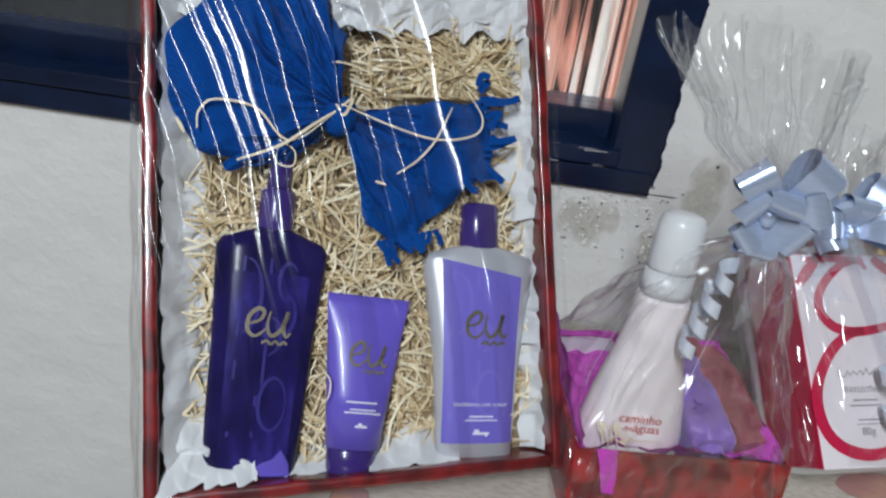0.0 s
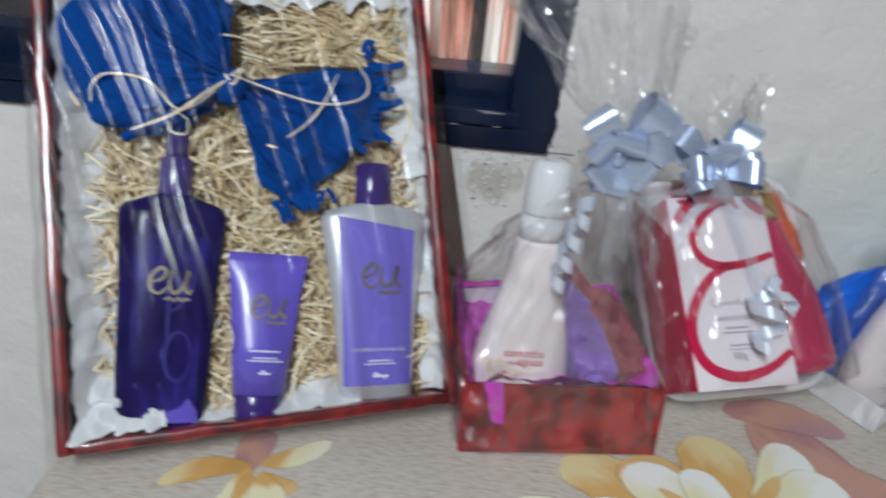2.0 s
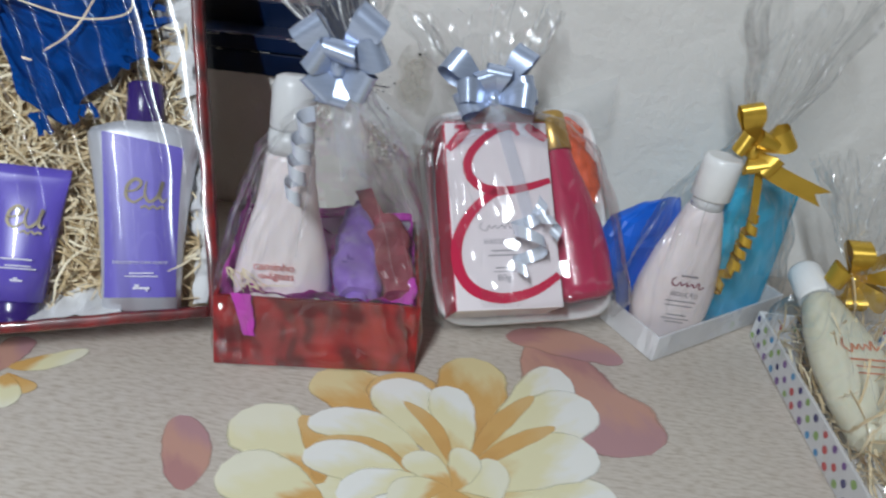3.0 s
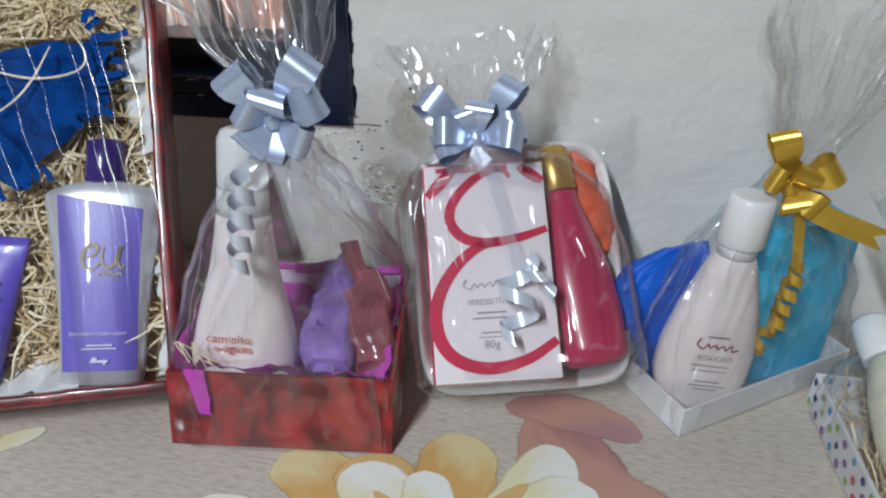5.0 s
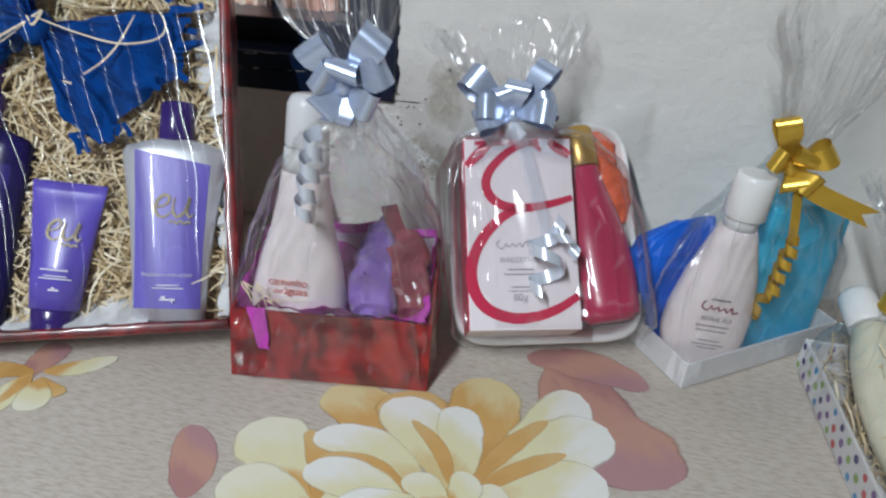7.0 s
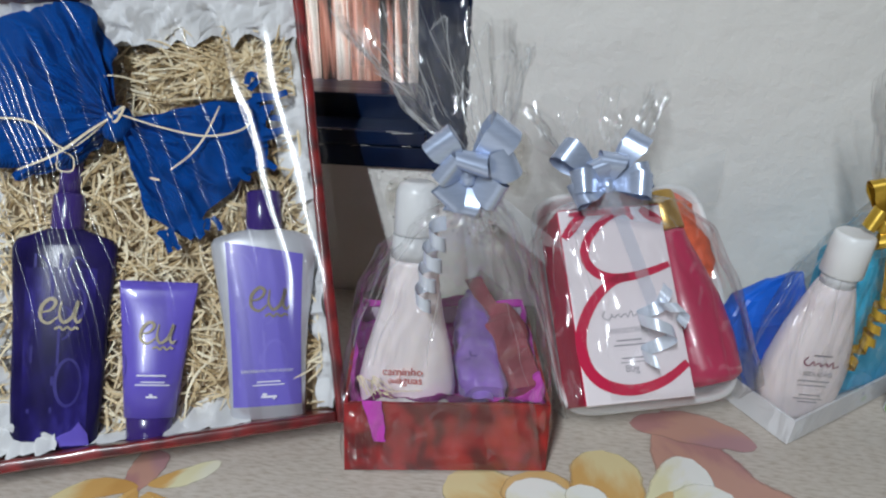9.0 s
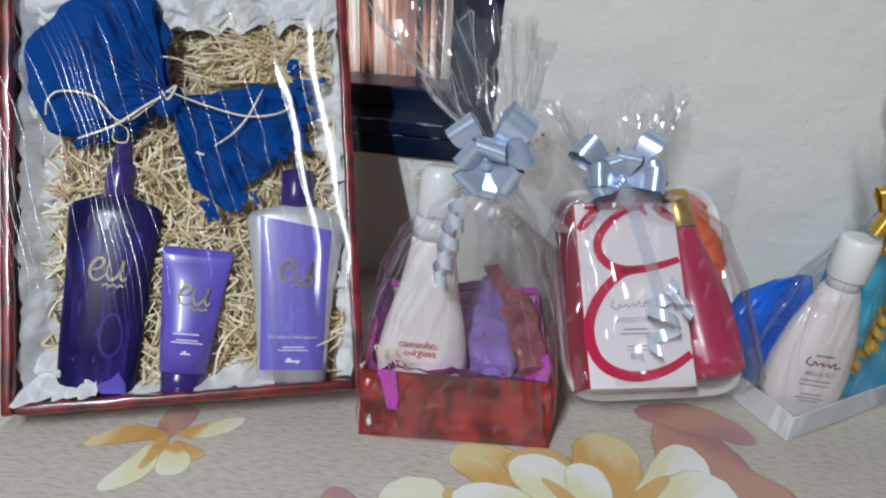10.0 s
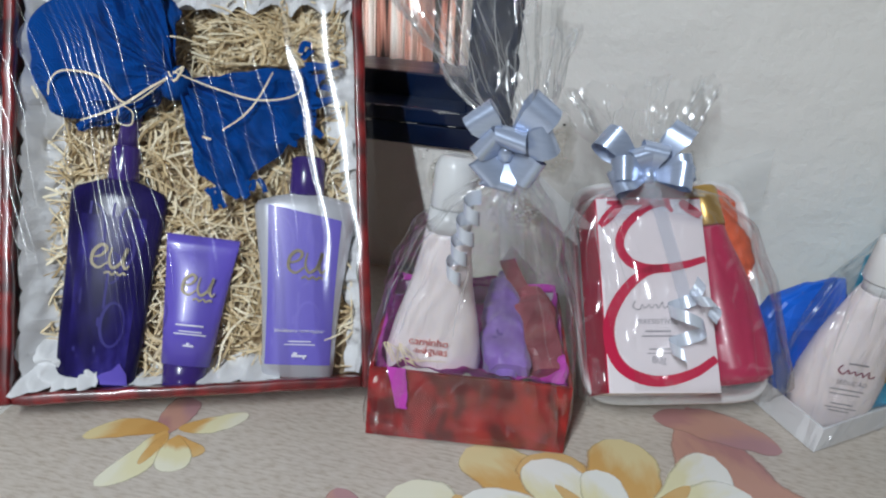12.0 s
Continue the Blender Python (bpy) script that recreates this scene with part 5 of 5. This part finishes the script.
    sq = bezier([(-0.5, 0, 0.1), (-0.42, 0, 0.4), (-0.5, 0, 0.0), (-0.34, 0, -0.25), (-0.24, 0, 0.12), (-0.18, 0, -0.12), (-0.05, 0, 0.12), (0.0, 0, -0.12), (0.14, 0, 0.14), (0.2, 0, -0.12), (0.32, 0, 0.3), (0.36, 0, -0.12), (0.5, 0, 0.08)], 6)
    part("wordmark", mesh_of("wordmark", *band("w", [Vector((p.x * 0.023, 0, p.z * 0.0090)) for p in sq], 0.00030), smooth=False), M_GREYINK, c, at=shift(0.030, -0.0004, 0.0530))
    lettering("words", "IRRESIST\u00cdVEL", 0.0046, M_GREYINK, c, shift(0.033, -0.0004, 0.0420))
    bars("small_print", [(0.033, 0.0375, 0.016, 0.0009), (0.033, 0.0345, 0.021, 0.0008), (0.034, 0.0265, 0.015, 0.0008), (0.034, 0.0240, 0.018, 0.0005)], M_GREYINK, c, shift(0, -0.0004, 0))
    lettering("words", "80g", 0.0062, M_GREYINK, c, shift(0.032, -0.0004, 0.0180))

    # cherry bottle with a gold cap
    b = thing("lotion_bottle", TRAY @ shift(0.0985, -0.014, 0.0080, 0, -5.5, 0), "cherry-pink lotion bottle with a gold cap lying in the foam tray", "bottle")
    part("body", loft("body", fine_rings([(0, 0.013, 0.010), (0.004, 0.0195, 0.0150), (0.03, 0.0215, 0.0165), (0.055, 0.0200, 0.0155), (0.080, 0.0150, 0.0125), (0.096, 0.0112, 0.0105), (0.104, 0.0104, 0.0098)], 4), 40, 2.2), M_PINKBOT, b)
    part("cap", loft("cap", [(0.1045, 0.0106, 0.0102), (0.1055, 0.0114, 0.0110), (0.131, 0.0110, 0.0106), (0.1328, 0.0098, 0.0094)], 36), M_GOLDCAP, b, "gold screw cap")
    sp = thing("bath_sponge", TRAY @ shift(0.111, 0.002, 0.076, 0, -9, 0), "orange mesh bath sponge tucked behind the bottle", "sponge")
    part("mesh", crumpled("mesh", fine_rings([(0, 0.006, 0.004), (0.012, 0.0135, 0.010), (0.035, 0.0145, 0.011), (0.056, 0.0125, 0.009), (0.068, 0.005, 0.004)], 9), 9, 0.006, 2.4), M_ORANGE, sp)

    # film over the tray: upright loft in the tray's own lean
    bag("cellophane_bag", TRAY, [
        (-0.003, 0.060, 0.010, 0.061, 0.002, 3, 0.0, 0), (0.004, 0.065, 0.030, 0.061, -0.010, 4, 0.0, 0), (0.060, 0.066, 0.031, 0.058, -0.013, 4, 0.004, 0), (0.105, 0.064, 0.030, 0.053, -0.014, 3.5, 0.010, 0),
        (0.126, 0.050, 0.024, 0.049, -0.020, 3, 0.03, 0), (0.138, 0.014, 0.010, 0.044, -0.034, 2, 0.15, 0), (0.143, 0.007, 0.006, 0.043, -0.036, 2, 0.25, 0), (0.154, 0.018, 0.009, 0.043, -0.037, 2, 0.25, 0),
        (0.180, 0.040, 0.012, 0.042, -0.042, 2, 0.20, 0.02), (0.199, 0.052, 0.014, 0.041, -0.048, 2, 0.18, 0.028)],
        "clear cellophane wrapped round the foam tray", seed=8, wrinkle=0.0014)
    corner = thing("cellophane_flap", TRAY @ shift(0.088, -0.006, 0.146, 10, 18, 0), "stiff clear cellophane corner sticking out beside the bow", "cellophane")
    part("film", grid("film", 14, 12, lambda u, v: (0.045 * u, 0.003 * n3(u * 3, v * 3, 2), 0.040 * v * (0.55 + 0.45 * u) - 0.012 * (1 - u))), M_FLAP, corner)
    bow(TRAY @ shift(0.0405, -0.0510, 0.1370, 4), M_RIBBON,
        [(138, 0.040, 0.26, 0.15), (50, 0.040, 0.28, 0.15), (176, 0.026, 0.30, 0.5), (4, 0.028, 0.30, 0.4), (196, 0.026, 0.30, 0.3), (-14, 0.028, 0.3, 0.5), (78, 0.022, 0.36, 0.7), (110, 0.020, 0.36, 0.7)],
        [([(0.000, -0.004, -0.004), (0.006, -0.004, -0.030), (0.016, -0.003, -0.078)], 0.0042), ([(-0.002, -0.002, -0.006), (0.010, 0.000, -0.014), (0.026, 0.000, -0.018)], 0.009), ([(0.002, -0.002, -0.006), (-0.006, 0.000, -0.012), (-0.020, 0.000, -0.016)], 0.009)],
        [((0.016, -0.006, -0.076), (0.012, -0.006, -0.114), 0.0115, 1.7), ((0.022, -0.006, -0.070), (0.031, -0.008, -0.092), 0.0058, 1.3)],
        "pale blue satin ribbon bow with thin curled tails on wrapping", half=0.0078)


# ---- card tray set ----
CARD = place(0.3662, 0.3972, TOP + 0.0006, 0, 0, 35)


def card_set():
    CW, CD, CH = 0.136, 0.052, 0.020
    t = 0.0016
    tray = thing("card_tray", CARD, "shallow white folded-card tray on the tablecloth", "tray")
    for nm, x0, x1, y0, y1 in (("front_wall", 0, CW, 0, t), ("back_wall", 0, CW, CD - t, CD), ("side_wall", 0, t, t, CD - t), ("side_wall", CW - t, CW, t, CD - t)):
        part(nm, block(nm, x0, x1, y0, y1, 0, CH, 0.0005), M_CARDWHITE, tray)
    part("bottom", block("bottom", t, CW - t, t, CD - t, 0.0004, 0.002), M_CARDWHITE, tray)
    part("corner_fold", mesh_of("corner_fold", [(-0.0006, -0.0006, 0.020), (0.017, -0.0006, 0.020), (-0.0006, -0.0006, 0.001), (-0.0006, 0.015, 0.020)], [(0, 2, 1), (0, 3, 2)], False), M_CARDWHITE, tray, "folded white card corner")

    b = thing("lotion_bottle", CARD @ shift(0.026, 0.020, 0.003, -3, 3, -30), "pale pink lotion bottle with a white flip cap", "bottle")
    rings = fine_rings([(0, 0.016, 0.010), (0.003, 0.0225, 0.0140), (0.022, 0.0272, 0.0155), (0.040, 0.0270, 0.0153), (0.065, 0.0222, 0.0140), (0.085, 0.0160, 0.0122), (0.096, 0.0124, 0.0110), (0.100, 0.0106, 0.0099)], 4)
    body = part("body", loft("body", rings, 48, 2.3), M_MILK, b)
    part("neck", loft("neck", [(0.099, 0.0104, 0.0098), (0.108, 0.0104, 0.0098)], 32), M_CLEAR, b, "clear bottle neck")
    part("cap", loft("cap", [(0.107, 0.0118, 0.0112), (0.108, 0.0128, 0.0122), (0.129, 0.0122, 0.0116), (0.1335, 0.0118, 0.0112), (0.1348, 0.0104, 0.0098)], 36), M_WHITE, b, "white flip cap")
    sq = bezier([(-0.5, 0, 0.1), (-0.42, 0, 0.45), (-0.5, 0, 0.0), (-0.34, 0, -0.28), (-0.24, 0, 0.12), (-0.18, 0, -0.14), (-0.05, 0, 0.12), (0.0, 0, -0.14), (0.14, 0, 0.14), (0.2, 0, -0.14), (0.32, 0, 0.3), (0.36, 0, -0.14), (0.5, 0, 0.08)], 6)
    part("wordmark", mesh_of("wordmark", *band("w", [Vector((p.x * 0.023, 0, p.z * 0.0085 - p.x * 0.002)) for p in sq], 0.00045), smooth=False), pbr("maroon_ink", (0.25, 0.03, 0.08), 0.5, bump=0), body, at=shift(0, -0.0153, 0.0490, -4))
    bars("small_print", [(-0.001, 0.0555, 0.012, 0.0012), (-0.001, 0.036, 0.021, 0.0008), (-0.001, 0.0325, 0.019, 0.0007), (0.000, 0.0250, 0.014, 0.0009), (0.000, 0.0220, 0.020, 0.0008), (0.000, 0.0195, 0.013, 0.0008)], M_GREYINK, body, shift(0, -0.0156, 0))
    lettering("words", "SEDU\u00c7\u00c3O", 0.0042, M_GREYINK, body, shift(0, -0.0156, 0.0400))

    blue = thing("wrapped_packet", CARD @ shift(0.0300, 0.0400, 0.003, -8, -4, -20), "deep blue wrapped packet standing behind the bottle", "packet")
    part("packet", crumpled("packet", fine_rings([(0, 0.020, 0.005), (0.012, 0.023, 0.006), (0.030, 0.026, 0.008, -0.004), (0.060, 0.031, 0.010, -0.011), (0.078, 0.026, 0.007, -0.008), (0.090, 0.013, 0.002, 0.002)], 2), 4, 0.0045, 5, 26, True), M_BLUE, blue)
    turq = thing("wrapped_carton", CARD @ shift(0.089, 0.026, 0.004, -6, 4, -4), "carton wrapped in turquoise tissue paper standing in the card tray", "box")
    part("packet", crumpled("packet", fine_rings([(0, 0.031, 0.016), (0.004, 0.034, 0.018), (0.055, 0.037, 0.018), (0.100, 0.037, 0.018), (0.1035, 0.035, 0.016)], 4), 6, 0.0026, 9.0, 44, True), M_TURQ, turq)
    part("paper_edge", grid("paper_edge", 16, 20, lambda u, v: (-0.033 + 0.022 * u + 0.002 * n3(u * 4, v * 6, 1), -0.012 - 0.006 * u + 0.002 * n3(u * 4, v * 6, 5), 0.004 + 0.094 * v - 0.02 * (1 - u) * v)), M_TURQ, turq)

    bag("cellophane_bag", CARD, [
        (0.001, 0.0700, 0.0275, 0.068, 0.026, 8, 0, 0), (0.022, 0.0705, 0.0280, 0.068, 0.026, 6, 0.003, 0), (0.060, 0.0690, 0.0270, 0.066, 0.026, 3.5, 0.012, 0), (0.100, 0.0560, 0.0240, 0.066, 0.028, 2.8, 0.04, 0),
        (0.120, 0.034, 0.018, 0.066, 0.030, 2.2, 0.10, 0), (0.138, 0.008, 0.0065, 0.063, 0.032, 2, 0.25, 0), (0.150, 0.015, 0.009, 0.070, 0.026, 2, 0.25, 0), (0.190, 0.036, 0.018, 0.077, 0.026, 2, 0.22, 0.02), (0.228, 0.058, 0.024, 0.080, 0.026, 2, 0.2, 0.04)],
        "clear cellophane bag gathered over the card tray", seed=15)
    bow(CARD @ shift(0.0570, 0.020, 0.140, 0, 0, -30), M_GOLDRIB,
        [(112, 0.033, 0.17, 0.1), (40, 0.025, 0.30, 0.3), (-30, 0.020, 0.32, 0.5), (150, 0.017, 0.30, 0.5), (-75, 0.015, 0.34, 0.6), (72, 0.017, 0.32, 0.8)],
        [([(0.004, -0.006, -0.006), (0.020, -0.012, -0.012), (0.044, -0.014, -0.020)], 0.0058), ([(0.006, -0.004, -0.006), (0.010, -0.008, -0.030), (0.012, -0.010, -0.045)], 0.0028)],
        [((0.012, -0.012, -0.042), (0.008, -0.016, -0.082), 0.0055, 4.5), ((0.010, -0.014, -0.070), (-0.004, -0.020, -0.106), 0.0045, 3)],
        "gold satin ribbon bow with curled tails on the bag's neck")


# ---- dotted box set ----
DOT = place(0.4475, 0.4440, TOP + 0.0006, 0, 0, -88.5)


def dotted_set():
    DW, DD, DH = 0.215, 0.125, 0.0225     # along the table, across, high
    t = 0.0022
    box = thing("dotted_box", DOT, "shallow white box lid with coloured polka dots on the tablecloth", "box")
    for nm, x0, x1, y0, y1 in (("side_wall", 0, DW, 0, t), ("side_wall", 0, DW, DD - t, DD), ("end_wall", 0, t, t, DD - t), ("end_wall", DW - t, DW, t, DD - t)):
        part(nm, block(nm, x0, x1, y0, y1, 0, DH, 0.0006), M_CARDWHITE, box)
    part("bottom", block("bottom", t, DW - t, t, DD - t, 0.0004, 0.003), M_CARDWHITE, box)
    rng = random.Random(3)
    keys = list(M_DOTS)

    def dot(x, y, z, r, m, upright):
        pts = [(0, 0, 0)] + [(r * math.cos(i * math.pi / 7), 0 if upright else r * math.sin(i * math.pi / 7), r * math.sin(i * math.pi / 7) if upright else 0) for i in range(14)]
        part("dot", mesh_of("dot", pts, [(0, i + 1, (i + 1) % 14 + 1) for i in range(14)], False), m, box, at=shift(x, y, z, 0 if upright else -12, 0, 0))
    for row in range(3):
        for i in range(18):
            x = 0.005 + i * 0.0122 + (0.0061 if row == 1 else 0) + rng.uniform(-0.0008, 0.0008)
            if x < DW - 0.003:
                dot(x, -0.0004, 0.0040 + 0.0072 * row + rng.uniform(-0.0006, 0.0006), rng.uniform(0.0022, 0.0027), M_DOTS[rng.choice(keys)], True)
    for row in range(2):
        for i in range(10):
            dot(-0.0004 + t + 0.0008, 0.008 + i * 0.0105, 0.012 + 0.007 * row, 0.0020, M_DOTS[keys[(i * 2 + row) % 5]], True)
    strands("straw_filling", lambda r: (r.uniform(0.014, 0.20), r.uniform(0.006, 0.118), r.uniform(0.006, 0.020)), 1700, rng, M_STRAW, DOT, label="pale straw filling in the dotted box")
    # the bottle lies on the straw with its neck raised towards the wall
    b = thing("lotion_bottle", DOT @ shift(0.122, 0.034, 0.020, 0, -76, 4) @ pose(0, 0, 0, 0, 0, 90), "cream lotion bottle with a white cap in dotted box", "bottle")
    body = part("body", loft("body", fine_rings([(0, 0.016, 0.010), (0.003, 0.021, 0.0135), (0.030, 0.0245, 0.0150), (0.060, 0.0235, 0.0148), (0.085, 0.0190, 0.0130), (0.104, 0.0125, 0.0110), (0.110, 0.0098, 0.0095)], 4), 44, 2.3), M_CREAM, b)
    sq = bezier([(-0.5, 0, 0.1), (-0.42, 0, 0.45), (-0.5, 0, 0.0), (-0.34, 0, -0.28), (-0.24, 0, 0.12), (-0.18, 0, -0.14), (-0.05, 0, 0.12), (0.0, 0, -0.14), (0.14, 0, 0.14), (0.2, 0, -0.14), (0.32, 0, 0.3), (0.36, 0, -0.14), (0.5, 0, 0.08)], 6)
    part("wordmark", mesh_of("wordmark", *band("w", [Vector((p.x * 0.024, 0, p.z * 0.015)) for p in sq], 0.0006), smooth=False), M_COPPER, body, at=shift(0, -0.0156, 0.060))
    bars("small_print", [(0, 0.050, 0.024, 0.0014), (0, 0.045, 0.020, 0.0010), (0, 0.040, 0.022, 0.0010)], M_COPPER, body, shift(0, -0.0158, 0))
    part("cap", loft("cap", [(0.111, 0.0110, 0.0110), (0.112, 0.0120, 0.0120), (0.136, 0.0112, 0.0112), (0.1385, 0.0098, 0.0098)], 36), M_WHITE, b, "white flip cap")
    bow(DOT @ shift(0.004, 0.050, 0.060, 0, 0, 84), M_GOLDRIB,
        [(105, 0.032, 0.3, 0.2), (50, 0.030, 0.34, 0.4), (-20, 0.028, 0.36, 0.5), (160, 0.022, 0.36, 0.5), (-80, 0.022, 0.36, 0.6)],
        [([(0, -0.004, -0.004), (-0.006, -0.010, -0.020), (-0.004, -0.016, -0.036)], 0.0030)], [((-0.008, -0.010, -0.012), (-0.012, -0.016, -0.046), 0.0050, 3.5)],
        "gold satin ribbon bow on the dotted box's wrapping")
    bag("cellophane_bag", DOT, [
        (0.001, 0.110, 0.0645, 0.1075, 0.0625, 9, 0, 0), (0.030, 0.1105, 0.0650, 0.1075, 0.0625, 7, 0.002, 0), (0.050, 0.090, 0.056, 0.085, 0.064, 3.5, 0.02, 0), (0.060, 0.050, 0.036, 0.040, 0.062, 2.4, 0.06, 0), (0.066, 0.008, 0.008, 0.004, 0.054, 2, 0.2, 0),
        (0.084, 0.014, 0.018, -0.004, 0.056, 2, 0.25, 0), (0.110, 0.020, 0.036, -0.010, 0.058, 2, 0.25, 0.02), (0.135, 0.026, 0.052, -0.014, 0.060, 2, 0.2, 0.03)],
        "clear cellophane gathered over the dotted box", seed=22)


# ---- assemble ----
room()
window()
table()
gift_box()
box_tissue()
rng0 = random.Random(1)
strands("straw_filling", lambda r: (r.uniform(0.020, 0.196), r.uniform(0.0185, 0.029), r.uniform(0.020, 0.244)), 4300, rng0, M_STRAW, BOX, inside=(0.012, 0.206, 0.012, 0.256), near=0.0178, label="pale curled straw filling the gift box")
strands("straw_filling", lambda r: (r.uniform(0.130, 0.198), r.uniform(0.012, 0.020), r.uniform(0.214, 0.244)), 900, rng0, M_STRAW, BOX, inside=(0.118, 0.206, 0.210, 0.256), near=0.009, label="pale curled straw heaped beside the scarf")
scarf()
for ctrl, half in (([(0.099, 0.000, 0.199), (0.085, -0.001, 0.190), (0.067, -0.001, 0.178), (0.045, 0.000, 0.170)], 0.0016),
                   ([(0.099, 0.000, 0.199), (0.072, 0.001, 0.181), (0.055, -0.001, 0.197), (0.035, 0.000, 0.201), (0.027, 0.001, 0.195), (0.026, 0.001, 0.186)], 0.0012),
                   ([(0.099, 0.000, 0.201), (0.125, -0.001, 0.190), (0.150, -0.001, 0.183), (0.172, 0.000, 0.186), (0.178, 0.001, 0.196), (0.170, 0.002, 0.212)], 0.0012),
                   ([(0.099, 0.000, 0.200), (0.105, 0.000, 0.204), (0.100, -0.001, 0.195), (0.096, 0.000, 0.201)], 0.0016),
                   ([(0.160, -0.001, 0.201), (0.150, -0.001, 0.183), (0.140, 0.000, 0.172), (0.128, 0.001, 0.164)], 0.0012),
                   ([(0.116, 0.001, 0.160), (0.1215, 0.000, 0.158)], 0.0014), ([(0.016, 0.003, 0.192), (0.020, 0.002, 0.184)], 0.0018),
                   ([(0.066, 0.004, 0.182), (0.074, 0.003, 0.176), (0.073, 0.003, 0.168), (0.065, 0.004, 0.170), (0.066, 0.004, 0.180)], 0.0008),
                   ([(0.086, 0.006, 0.062), (0.090, 0.005, 0.055), (0.088, 0.005, 0.046), (0.083, 0.006, 0.047)], 0.0008),
                   ([(0.207, 0.004, 0.040), (0.198, 0.003, 0.034), (0.188, 0.004, 0.030)], 0.0010),
                   ([(0.085, 0.004, 0.225), (0.102, 0.002, 0.224), (0.118, 0.004, 0.219)], 0.0011)):
    raffia("raffia_strand", BOX, ctrl, half)
pump_bottle()
cream_tube()
lotion_bottle()
box_wrap()
red_set()
tray_set()
card_set()
dotted_set()
